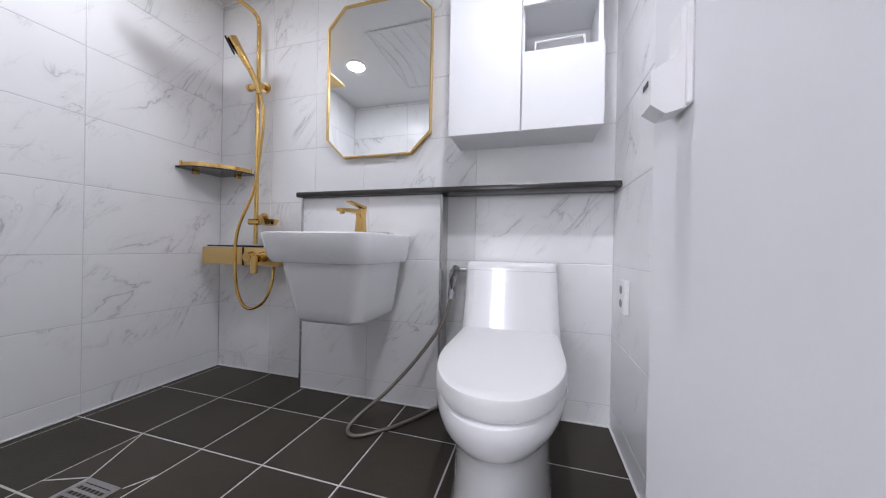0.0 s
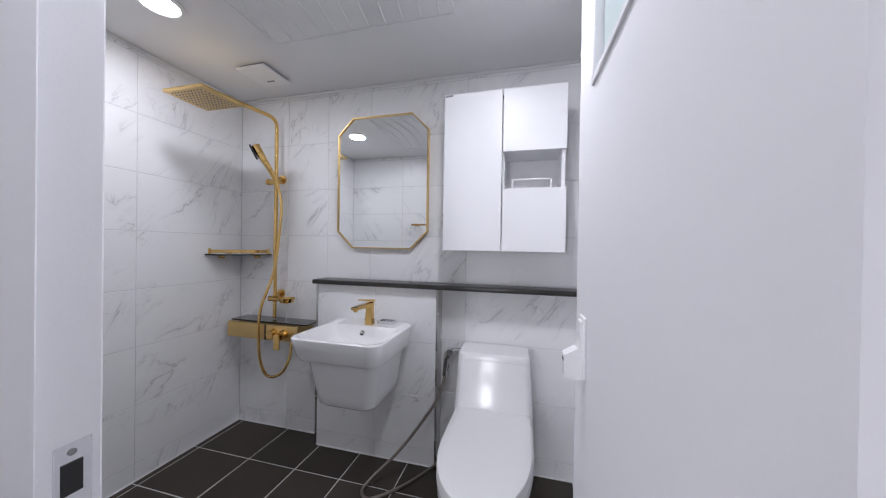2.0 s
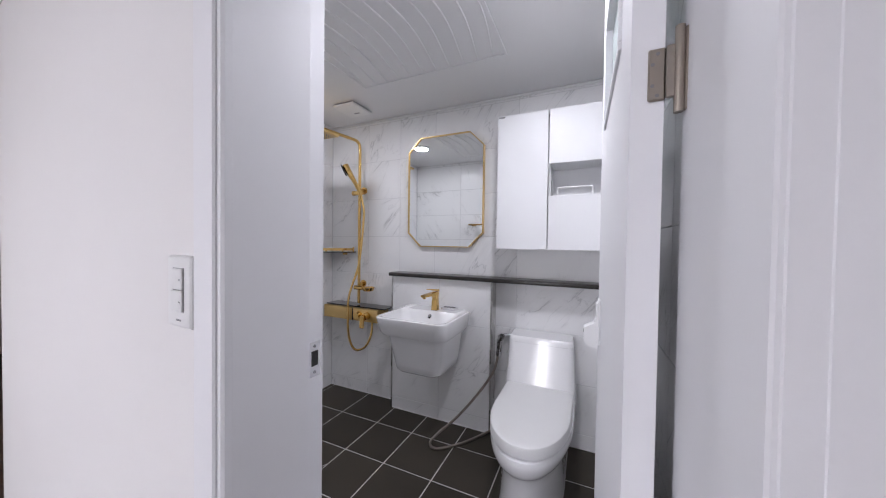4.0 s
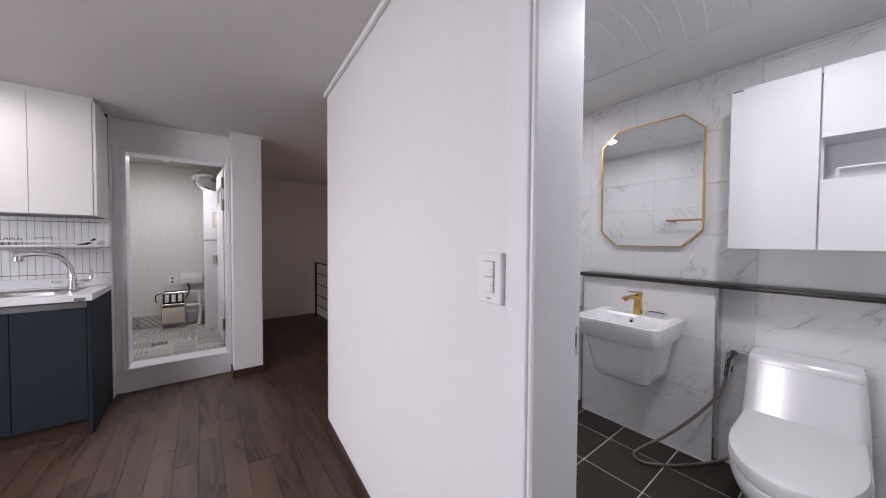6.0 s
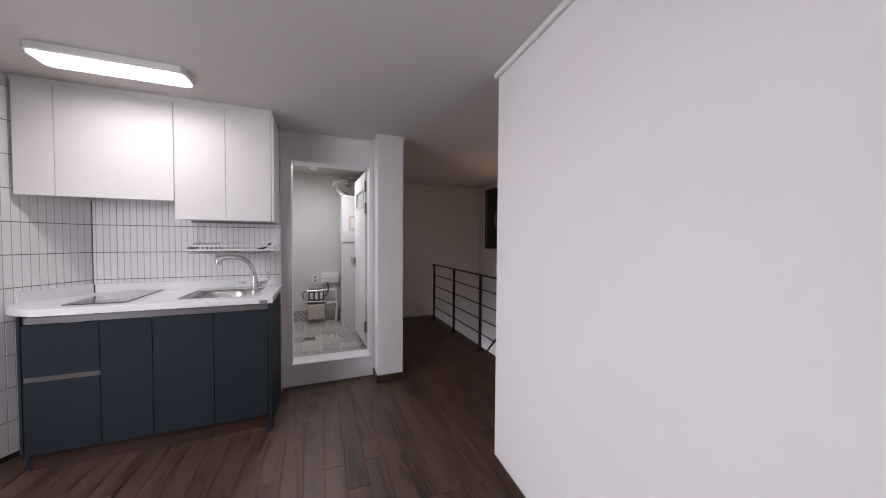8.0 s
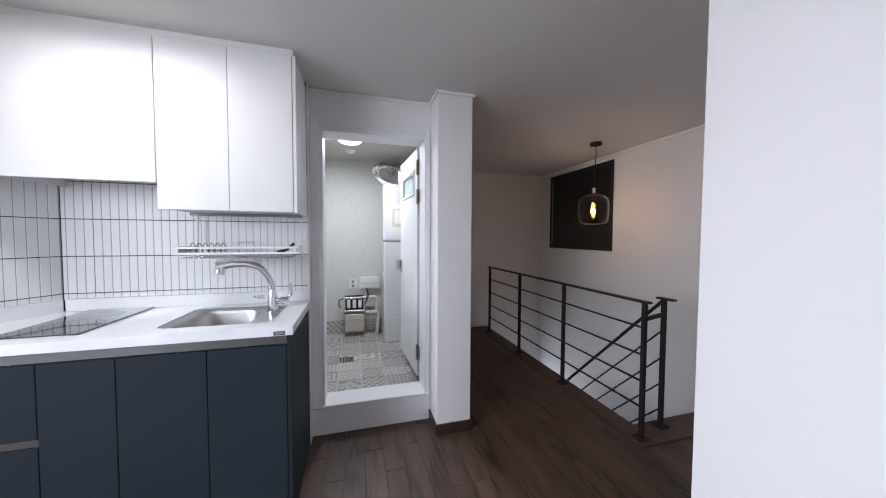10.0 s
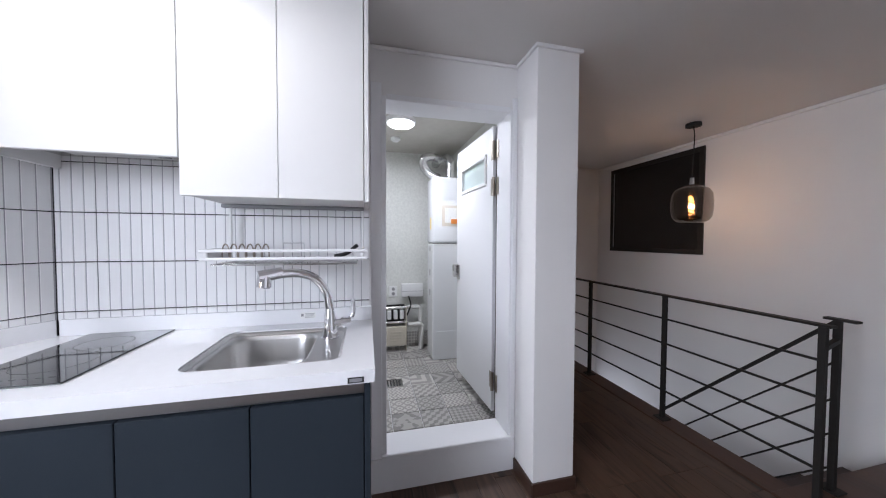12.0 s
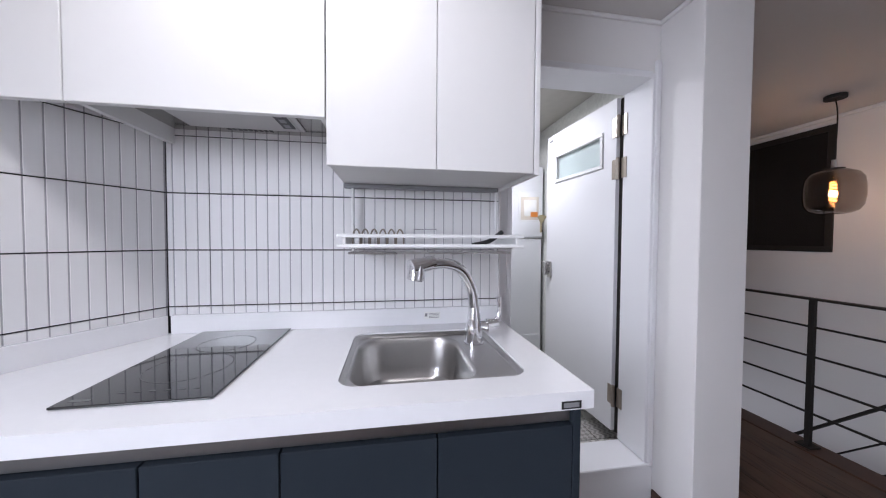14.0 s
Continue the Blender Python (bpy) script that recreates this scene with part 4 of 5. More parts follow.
stick = [((0.036, -0.03, 1.6), 0.011), ((0.034, -0.045, 1.65), 0.0125), ((0.026, -0.075, 1.7), 0.014), ((0.012, -0.1, 1.745), 0.017), ((-0.004, -0.12, 1.785), 0.021), ((-0.02, -0.133, 1.825), 0.022)]
for (p0, r0), (p1, r1) in zip(stick, stick[1:]):
    rod(bm, (PX + p0[0], PY + p0[1], p0[2]), (PX + p1[0], PY + p1[1], p1[2]), r0, r1, 16)
hs = part("hand_shower", bm, GOLD, sh)
bm = nb()
q0, q1 = Vector((PX - 0.002, PY - 0.124, 1.755)), Vector((PX - 0.03, PY - 0.148, 1.83))
away, ax = Vector((-0.72, -0.45, -0.52)).normalized(), (q1 - q0).normalized()
side = ax.cross(away).normalized()
for d0, d1, w in ((0.008, 0.016, 0.021),):
    rings = [[bm.verts.new((q0 + q1) / 2 + away * d + ax * (0.044 * math.cos(a)) + side * (w * math.sin(a))) for a in [2 * math.pi * k / 20 for k in range(20)]] for d in (d0, d1)]
    skin(bm, rings)
part("spray_face", bm, BLACK_PLASTIC, hs, "black oval spray face")
part("hose", tube(nb(), curve_points([(PX + 0.035, PY - 0.025, 1.62), (PX + 0.05, PY - 0.012, 1.5), (PX + 0.04, PY - 0.02, 1.3), (PX + 0.024, PY - 0.04, 1.1), (PX - 0.004, PY - 0.1, 0.9), (PX - 0.006, PY - 0.11, 0.72), (PX + 0.004, PY - 0.1, 0.58), (PX + 0.04, PY - 0.08, 0.51), (PX + 0.11, PY - 0.06, 0.535), (PX + 0.145, PY - 0.04, 0.62), (PX + 0.14, PY - 0.02, 0.715)], 10), 0.0078, 10), GOLD, sh, "gold shower hose")
part("mixer_body", bar(-1.575, -1.085, 1.062, 1.1, 0.722, 0.812, 0.006), GOLD_SATIN, sh, "square gold mixer front")
part("mixer_back", bar(-1.57, -1.09, 1.1, 1.205, 0.73, 0.806, 0.004), GOLD_SATIN, sh)
part("mixer_shelf", bar(-1.572, -1.04, 1.085, 1.205, 0.8135, 0.8215, 0.002), HOB, sh, "black glass shelf")
part("seam", bar(-1.305, -1.295, 1.0605, 1.063, 0.722, 0.812), BLACK_PLASTIC, sh)
for x in (-1.24, -1.17):
    part("dial", rod(nb(), (x, 1.062, 0.768), (x, 1.025, 0.765), 0.027, 0.023, 20), GOLD, sh)
part("dial_lever", bar(-1.195, -1.16, 1.005, 1.022, 0.69, 0.775, 0.005), GOLD, sh)
cl = part("dish_clamp", rod(nb(), (PX - 0.035, PY - 0.004, 0.945), (PX + 0.035, PY - 0.004, 0.945), 0.016), GOLD, sh)
bm = nb()
prof = [(0.02, 0.925), (0.035, 0.93), (0.045, 0.95), (0.047, 0.955), (0.043, 0.955), (0.033, 0.936), (0.01, 0.932)]
loft(bm, [([(PX + 0.095 + r * math.cos(2 * math.pi * k / 24), PY - 0.01 + r * math.sin(2 * math.pi * k / 24)) for k in range(24)], z) for r, z in prof])
part("soap_bowl", bm, GOLD, sh, "round gold soap bowl")

# corner glass shelf with gold rail
cs = thing("corner_shelf", "dark glass corner shelf with a gold guard rail", "shelf", (-1.56, 1.13, 1.205))


def quarter(r, n=14):
    return [(-1.633, 1.205)] + [(-1.633 + r * math.cos(radians(-90 + 90 * k / n)), 1.205 + r * math.sin(radians(-90 + 90 * k / n))) for k in range(n + 1)]


part("glass", prism(nb(), quarter(0.238), 1.203, 1.211), SHELF_GLASS, cs, "dark glass quarter-round")
arc = quarter(0.212)[1:]
bm = nb()
for k in range(len(arc) - 1):
    (xa, ya), (xb, yb) = arc[k], arc[k + 1]
    v = [bm.verts.new(c) for c in ((xa, ya, 1.218), (xb, yb, 1.218), (xb, yb, 1.236), (xa, ya, 1.236))]
    bm.faces.new(v)
bmesh.ops.remove_doubles(bm, verts=bm.verts, dist=1e-5)
bmesh.ops.solidify(bm, geom=list(bm.faces), thickness=0.005)
part("guard_rail", bm, GOLD, cs, "flat gold guard rail")
for k in (0, 5, 10, 14):
    part("rail_post", rod(nb(), (*arc[k], 1.209), (*arc[k], 1.243 if k in (0, 14) else 1.222), 0.006), GOLD, cs)
for q in ((-1.61, 1.05), (-1.48, 1.18)):
    part("clip", bar(q[0] - 0.014, q[0] + 0.014, q[1] - 0.014, q[1] + 0.014, 1.185, 1.2035, 0.004), GOLD, cs)

# gold shelf beside the door, seen in the mirror
gs = thing("towel_shelf", "gold wall rail on the marble tiled wall", "towel rail", (-0.8, -0.15, 1.47))
part("bar", bar(-0.95, -0.55, -0.12, -0.105, 1.478, 1.493, 0.003), GOLD, gs)
for x in (-0.9, -0.6):
    part("bracket", bar(x - 0.012, x + 0.012, -0.189, -0.105, 1.472, 1.486, 0.003), GOLD, gs)

# ceiling: access hatch, fan, downlights
hatch = thing("ceiling_hatch", "white ribbed access hatch in the bathroom ceiling", "hatch", (-0.55, 0.42, BC))
HX0, HX1, HY0, HY1 = -0.97, -0.138, 0.055, 0.77
bm = slab_with_hole(nb(), [(HX0, HY0), (HX1, HY0), (HX1, HY1), (HX0, HY1)], [(HX0 + 0.012, HY0 + 0.012), (HX1 - 0.012, HY0 + 0.012), (HX1 - 0.012, HY1 - 0.012), (HX0 + 0.012, HY1 - 0.012)], BC - 0.009, BC - 0.001)
part("frame", bm, PVC, hatch)
part("panel", bar(HX0 + 0.012, HX1 - 0.012, HY0 + 0.012, HY1 - 0.012, BC - 0.005, BC - 0.001), PVC, hatch)
for i in range(11):
    x = HX0 + 0.05 + i * 0.075
    pts = curve_points([(x - 0.03, HY0 + 0.03, BC - 0.006), (x + 0.012, (HY0 + HY1) / 2, BC - 0.006), (x - 0.03, HY1 - 0.03, BC - 0.006)], 10)
    part("rib", tube(nb(), pts, 0.0045, 6), PVC, hatch)
fan = thing("extractor_fan", "square white ceiling extractor fan", "fan", (-1.215, 0.95, BC))
part("body", bar(-1.29, -1.145, 0.868, 1.03, BC - 0.01, BC), GREY_PLASTIC, fan)
part("cover", bar(-1.305, -1.13, 0.855, 1.045, BC - 0.024, BC - 0.01, 0.005), PLASTIC, fan)
part("name_plate", bar(-1.235, -1.19, 0.985, 0.995, BC - 0.0255, BC - 0.0238), GREY_PLASTIC, fan)


def downlight(x, y, z, r):
    t = thing("downlight", "small round lit recessed ceiling light", "ceiling light", (x, y, z), "bathroom downlights")
    bm = nb()
    ring = [(x + math.cos(2 * math.pi * k / 32), y + math.sin(2 * math.pi * k / 32)) for k in range(32)]
    loft(bm, [([(x + (px - x) * rad, y + (py - y) * rad) for px, py in ring], zz) for rad, zz in ((r, z), (r + 0.002, z - 0.006), (r - 0.012, z - 0.01), (r - 0.016, z - 0.004))], False)
    part("bezel", bm, PLASTIC, t)
    part("lens", rod(nb(), (x, y, z - 0.006), (x, y, z - 0.001), r - 0.014, n=32), DOWNLIGHT, t, "glowing white lens")


downlight(-1.22, 0.46, BC, 0.075)
downlight(0.03, 0.32, BC, 0.075)

# socket and floor drain
sk = thing("wall_socket", "white wall socket cover on the marble tiled wall", "socket", (0.38, 1.03, 0.68))
part("plate", bar(0.365, 0.3815, 0.975, 1.09, 0.62, 0.735, 0.004), PLASTIC, sk)
for z in (0.655, 0.7):
    part("outlet", rod(nb(), (0.3655, 1.015, z), (0.3635, 1.015, z), 0.014), GREY_PLASTIC, sk)
fd = thing("floor_drain", "square slotted steel floor drain", "drain", (-1.07, 0.37, FZ))
bm = slab_with_hole(nb(), rounded(-1.075, 0.367, 0.07, 0.07, 0.004, 2), rounded(-1.075, 0.367, 0.055, 0.055, 0.004, 2), FZ, FZ + 0.003)
part("rim", bm, STEEL, fd)
part("pit", bar(-1.13, -1.02, 0.312, 0.422, FZ + 0.0003, FZ + 0.0008), BLACK_PLASTIC, fd)
for k in range(6):
    part("slat", bar(-1.13, -1.02, 0.315 + k * 0.019, 0.324 + k * 0.019, FZ + 0.001, FZ + 0.003), STEEL, fd)
for k in range(7):
    part("cross_slat", bar(-1.13 + 0.0172 * k, -1.123 + 0.0172 * k, 0.313, 0.421, FZ + 0.001, FZ + 0.0028), HOSE_STEEL, fd)


# ---- kitchen ----
FX, BXK, CT = -2.865, -3.464, 0.924       # worktop front, tile wall, worktop height


def base_unit(y0, y1, drawers=False):
    u = thing("base_cabinet", "navy drawer unit under the white worktop" if drawers else "navy base cabinet unit under the white worktop", "cabinet", (-3.17, (y0 + y1) / 2, 0), "base cabinets")
    ym = y0 + 0.016
    part("body", bar(-3.44, -2.915, y0 + 0.001, y1 - 0.001, 0.105, 0.74), NAVY, u)
    if drawers:
        part("drawer_front", bar(-2.913, -2.893, y0 + 0.0015, y1 - 0.0015, 0.545, 0.832, 0.0015), NAVY, u)
        part("drawer_front", bar(-2.913, -2.893, y0 + 0.0015, y1 - 0.0015, 0.108, 0.512, 0.0015), NAVY, u)
        part("handle_channel", bar(-2.913, -2.9, y0 + 0.002, y1 - 0.002, 0.514, 0.543, 0.001), GRIP_CHANNEL, u, "aluminium grip channel")
    else:
        part("door", bar(-2.913, -2.893, y0 + 0.0015, y1 - 0.0015, 0.108, 0.832, 0.0015), NAVY, u)
    part("handle_channel", bar(-2.914, -2.908, y0, y1, 0.835, 0.872), GRIP_CHANNEL, u, "aluminium grip channel")
    part("plinth", bar(-2.96, -2.945, y0, y1, 0.0, 0.104), TRIM_WOOD, u, "dark brown toe kick")
    return u


base_unit(-1.866, -1.556)
base_unit(-2.178, -1.866)
base_unit(-2.42, -2.178)
base_unit(-2.74, -2.42, True)
ep = thing("end_panel", "navy end panel of the base cabinets", "cabinet panel", (-3.17, -1.545, 0))
part("panel", bar(-3.462, -2.893, -1.555, -1.537, 0.0, 0.884, 0.0015), NAVY, ep)
fp = thing("filler_panel", "navy end panel beside the drawer unit", "cabinet panel", (-3.05, -2.75, 0))
bm = bar(-3.2, -2.893, -2.757, -2.742, 0.106, 0.884, 0.0015)
box(bm, -3.2, -2.945, -2.757, -2.742, 0.0, 0.105)
part("panel", bm, NAVY, fp)

SX0, SX1, SY0, SY1 = -3.365, -2.96, -2.085, -1.63
hole = rounded((SX0 + SX1) / 2, (SY0 + SY1) / 2, (SX1 - SX0) / 2, (SY1 - SY0) / 2, 0.045, 6)
top = thing("worktop", "white engineered stone worktop with an upstand", "worktop", (-3.16, -2.2, 0.885))
outer = [(BXK, -1.525), (FX, -1.525), (FX, -2.69), (-2.985, -2.85), (-3.135, -2.908), (BXK, -2.722)]
part("slab", slab_with_hole(nb(), outer, hole, 0.884, CT), QUARTZ, top)
part("upstand", bar(BXK, BXK + 0.016, -2.706, -1.527, CT - 0.001, 0.988, 0.002), QUARTZ, top)
sp = face(P0 + Vector((0, 0, 0)), SPLAY, (0, 0, 1))
bm = box(nb(), 0.01, 0.375, CT - 0.001, 0.988, 0.0, 0.016, 0.002, m=sp @ Matrix.Scale(-1, 4, (0, 0, 1)))
part("upstand", bm, QUARTZ, top)
lb = part("label", bar(FX - 0.0005, FX + 0.001, -1.602, -1.556, 0.887, 0.904), BLACK_PLASTIC, top, "small dark maker's badge")
part("plate", bar(FX + 0.0009, FX + 0.0014, -1.597, -1.561, 0.8905, 0.9005), GREY_PLASTIC, lb)

# steel sink
sink = thing("kitchen_sink", "brushed steel undermounted kitchen sink", "sink", (-3.16, -1.85, 0.75))
hole_in = rounded((SX0 + SX1) / 2, (SY0 + SY1) / 2, (SX1 - SX0) / 2 - 0.001, (SY1 - SY0) / 2 - 0.001, 0.045, 6)


def bowl_line(g, r):
    return rounded(-3.162, -1.905, 0.186 - g, 0.166 - g, r, 6)


part("flange", slab_with_hole(nb(), [(x, y) for x, y in hole_in], bowl_line(0, 0.085), 0.9055, 0.9078), SINK_STEEL, sink)
lip = nb()
loft(lip, [(rounded((SX0 + SX1) / 2, (SY0 + SY1) / 2, (SX1 - SX0) / 2 - g, (SY1 - SY0) / 2 - g, 0.045, 6), z) for g, z in ((0.0006, 0.906), (0.0008, 0.919), (0.004, 0.9175), (0.012, 0.9082))], False)
part("rim", lip, SINK_STEEL, sink)
bm = nb()
loft(bm, [(bowl_line(0.0, 0.085), 0.9078), (bowl_line(0.003, 0.084), 0.9065), (bowl_line(0.007, 0.082), 0.902), (bowl_line(0.01, 0.08), 0.89), (bowl_line(0.016, 0.078), 0.81), (bowl_line(0.024, 0.075), 0.778), (bowl_line(0.038, 0.07), 0.765), (bowl_line(0.06, 0.055), 0.758), (bowl_line(0.09, 0.03), 0.755)], False)
v = [bm.verts.new((x, y, 0.755)) for x, y in bowl_line(0.09, 0.03)]
bm.faces.new(v)
part("bowl", bm, SINK_STEEL, sink)
part("strainer", rod(nb(), (-3.2, -1.95, 0.7555), (-3.2, -1.95, 0.759), 0.035, n=24), CHROME, sink)
part("overflow", rod(nb(), (-3.13, -2.072, 0.84), (-3.13, -2.064, 0.84), 0.016), GREY_PLASTIC, sink)
part("stamp", bar(-3.3415, -3.337, -1.93, -1.9, 0.852, 0.856), GREY_PLASTIC, sink)

kt = thing("kitchen_tap", "chrome gooseneck kitchen tap", "tap", (-3.258, -1.69, 0.908))
KX, KY = -3.258, -1.692
bm = nb()
rod(bm, (KX, KY, 0.908), (KX, KY, 0.913), 0.033, 0.033, 24)
rod(bm, (KX, KY, 0.913), (KX, KY, 0.945), 0.0295, 0.0275, 24)
rod(bm, (KX, KY, 0.945), (KX, KY, 0.99), 0.0275, 0.0235, 24)
rod(bm, (KX, KY, 0.99), (KX, KY, 1.03), 0.0235, 0.0175, 24)
part("body", bm, CHROME, kt)
neck = curve_points([(KX, KY, 1.02), (KX + 0.008, KY - 0.012, 1.09), (KX + 0.035, KY - 0.05, 1.152), (KX + 0.07, KY - 0.1, 1.177), (KX + 0.1, KY - 0.15, 1.18), (KX + 0.118, KY - 0.19, 1.172)], 8)
part("neck", tube(nb(), neck, 0.0168, 16), CHROME, kt)
bm = nb()
rod(bm, (KX + 0.1, KY - 0.15, 1.186), (KX + 0.13, KY - 0.218, 1.171), 0.0185, 0.024, 20)
rod(bm, (KX + 0.122, KY - 0.2, 1.178), (KX + 0.122, KY - 0.204, 1.138), 0.023, 0.025, 20)
sh2 = part("spray_head", bm, CHROME, kt)
part("aerator", rod(nb(), (KX + 0.122, KY - 0.204, 1.138), (KX + 0.122, KY - 0.2045, 1.1355), 0.02, n=20), GREY_PLASTIC, sh2)
bm = nb()
rod(bm, (KX, KY, 0.966), (KX, KY + 0.05, 0.966), 0.0165, 0.0165, 20)
rod(bm, (KX, KY + 0.045, 0.966), (KX, KY + 0.082, 0.97), 0.023, 0.017, 20)
hv = part("valve", bm, CHROME, kt)
part("lever", tube(nb(), curve_points([(KX, KY + 0.062, 0.972), (KX - 0.003, KY + 0.085, 0.99), (KX - 0.005, KY + 0.091, 1.02), (KX - 0.005, KY + 0.087, 1.06)], 6), 0.0092, 12), CHROME, hv)

hob = thing("induction_hob", "black glass two-zone induction hob", "hob", (-3.22, -2.46, CT))
part("glass", bar(-3.505 + 0.06, -2.945, -2.605, -2.32, CT + 0.0005, CT + 0.006, 0.0015), HOB, hob)


def ring_print(x, y, r):
    bm = nb()
    for k in range(48):
        if k % 16 == 5:
            continue
        a0, a1 = 2 * math.pi * k / 48, 2 * math.pi * (k + 1) / 48
        v = [bm.verts.new((x + q * math.cos(a), y + q * math.sin(a), CT + 0.0064)) for q, a in ((r, a0), (r + 0.0018, a0), (r + 0.0018, a1), (r, a1))]
        bm.faces.new(v)
    return bm


part("zone_ring", ring_print(-3.3, -2.46, 0.075), HOB_PRINT, hob, "thin grey cooking zone ring")
part("zone_ring", ring_print(-3.12, -2.46, 0.09), HOB_PRINT, hob, "thin grey cooking zone ring")
for k in range(6):
    part("touch_mark", bar(-2.993, -2.989, -2.52 + 0.028 * k, -2.507 + 0.028 * k, CT + 0.0062, CT + 0.0066), HOB_PRINT, hob)
part("badge", bar(-2.972, -2.962, -2.585, -2.55, CT + 0.0062, CT + 0.0066), HOB_PRINT, hob)

# upper cabinets
UX = -3.112


def upper_unit(y0, y1, z0, seams, label, bottom=None):
    u = thing("upper_cabinet", label, "cabinet", (-3.29, (y0 + y1) / 2, z0), "upper cabinets")
    zb = bottom or z0 + 0.006
    for args in ((-3.46, UX - 0.02, y0 + 0.002, y0 + 0.018, z0 + 0.006, 2.225), (-3.46, UX - 0.02, y1 - 0.018, y1 - 0.002, z0 + 0.006, 2.225), (-3.46, UX - 0.02, y0 + 0.018, y1 - 0.018, zb, zb + 0.016), (-3.46, UX - 0.02, y0 + 0.018, y1 - 0.018, 2.21, 2.225), (-3.462, -3.452, y0 + 0.018, y1 - 0.018, zb + 0.016, 2.21)):
        part("panel", bar(*args), UPPER_WHITE, u)
    ys = [y0] + seams + [y1]
    for a, b in zip(ys, ys[1:]):
        part("door", bar(UX - 0.019, UX, a + 0.0009, b - 0.0009, z0, 2.226, 0.0015), UPPER_WHITE, u)
    return u


upper_unit(-2.131, -1.556, 1.444, [-1.84], "white two-door upper cabinet over the sink")
upper_unit(-2.708, -2.133, 1.566, [], "white upper cabinet over the hob", 1.632)
fl = thing("upper_filler", "white filler panel beside the upper cabinets", "cabinet panel", (-3.12, -2.8, 1.566))
part("panel", bar(UX - 0.019, UX, -2.885, -2.71, 1.566, 2.226, 0.0015), UPPER_WHITE, fl)
pn = thing("upper_end_panel", "white end panel of the upper cabinets", "cabinet panel", (-3.29, -1.545, 1.444))
part("panel", bar(-3.455, UX, -1.554, -1.538, 1.44, 2.226, 0.0015), UPPER_WHITE, pn)
cn = thing("upper_cornice", "white cornice strip over the upper cabinets", "cornice", (-3.2, -2.2, 2.226))
part("strip", bar(-3.44, UX - 0.012, -2.9, -1.552, 2.2265, KC), UPPER_WHITE, cn)

hood = thing("cooker_hood", "slim steel cooker hood recessed under the upper cabinet", "cooker hood", (-3.28, -2.42, 1.622))
part("body", bar(-3.461, -3.134, -2.688, -2.153, 1.622, 1.631, 0.002), HOOD_STEEL, hood, "polished steel underside")
part("filter_frame", bar(-3.402, -3.16, -2.608, -2.252, 1.616, 1.6225, 0.003), PLAN_GREY, hood)
part("filter", bar(-3.39, -3.17, -2.594, -2.266, 1.6125, 1.6165, 0.002), PLAN_GREY, hood, "grey filter plate")
cp = part("control_panel", bar(-3.356, -3.2, -2.31, -2.272, 1.61, 1.6128, 0.001), CHANNEL, hood, "dark switch panel")
for k in range(3):
    part("button", bar(-3.345 + 0.045 * k, -3.315 + 0.045 * k, -2.3, -2.282, 1.6085, 1.6102, 0.001), GREY_PLASTIC, cp)
for k in range(9):
    part("vent_slot", bar(-3.436, -3.42, -2.51 + 0.0165 * k, -2.4995 + 0.0165 * k, 1.6212, 1.6222), BLACK_PLASTIC, hood)
hc = thing("hood_side_cover", "pale closing board between cooker hood and angled wall", "cabinet panel", (-3.25, -2.76, 1.622))
part("board", prism(nb(), [(-3.455, -2.71), (-3.134, -2.9), (-3.134, -2.71)], 1.618, 1.632), UPPER_WHITE, hc)

# dish rack hanging over the sink
rack = thing("dish_rack", "white and steel dish rack hanging under the upper cabinet", "dish rack", (-3.32, -1.84, 1.2))
RX0, RX1, RY0, RY1 = -3.42, -3.2, -2.1, -1.565
for z in (1.262, 1.232):
    part("front_rail", bar(RX1 - 0.004, RX1 + 0.004, RY0 - 0.02, RY1 + 0.02, z - 0.006, z + 0.005, 0.002), PLASTIC, rack)
for y in (RY0, RY1):
    part("hanger", rod(nb(), (-3.42, y, 1.2), (-3.42, y, 1.45), 0.005), PLASTIC, rack)
    part("side_rail", bar(RX0, RX1, y - 0.006, y + 0.006, 1.225, 1.268, 0.003), PLASTIC, rack, "white end cap")
part("top_rail", bar(-3.436, -3.404, RY0 - 0.03, RY1 + 0.005, 1.434, 1.449, 0.002), GREY_PLASTIC, rack, "grey mounting rail under the cabinet")
part("drip_tray", bar(RX0 + 0.01, RX1 - 0.01, RY0 + 0.01, RY1 - 0.02, 1.206, 1.213, 0.002), STEEL, rack, "steel drip tray")
for y in [RY0 + 0.2 + 0.022 * k for k in range(14)]:
    part("cross_wire", rod(nb(), (RX0 + 0.01, y, 1.2285), (RX1 - 0.005, y, 1.2285), 0.0018, n=6), CHROME, rack)
for k in range(4):
    part("grid_wire", rod(nb(), (RX0 + 0.03 + 0.05 * k, RY0, 1.226), (RX0 + 0.03 + 0.05 * k, RY1, 1.226), 0.0025, n=8), CHROME, rack)
for k in range(6):
    y = RY0 + 0.025 + 0.028 * k
    part("plate_loop", tube(nb(), curve_points([(-3.3, y - 0.012, 1.23), (-3.3, y - 0.01, 1.268), (-3.3, y, 1.284), (-3.3, y + 0.01, 1.268), (-3.3, y + 0.012, 1.23)], 4), 0.0026, 6), HOSE_STEEL, rack, "dark wire plate loop")
part("cup_frame", tube(nb(), [(-3.36, -1.885, 1.23), (-3.36, -1.885, 1.288), (-3.36, -1.805, 1.288), (-3.36, -1.805, 1.23)], 0.0022, 6), CHROME, rack)
ld = thing("ladle", "dark ladle handle lying in the dish rack", "ladle", (-3.3, -1.61, 1.23))
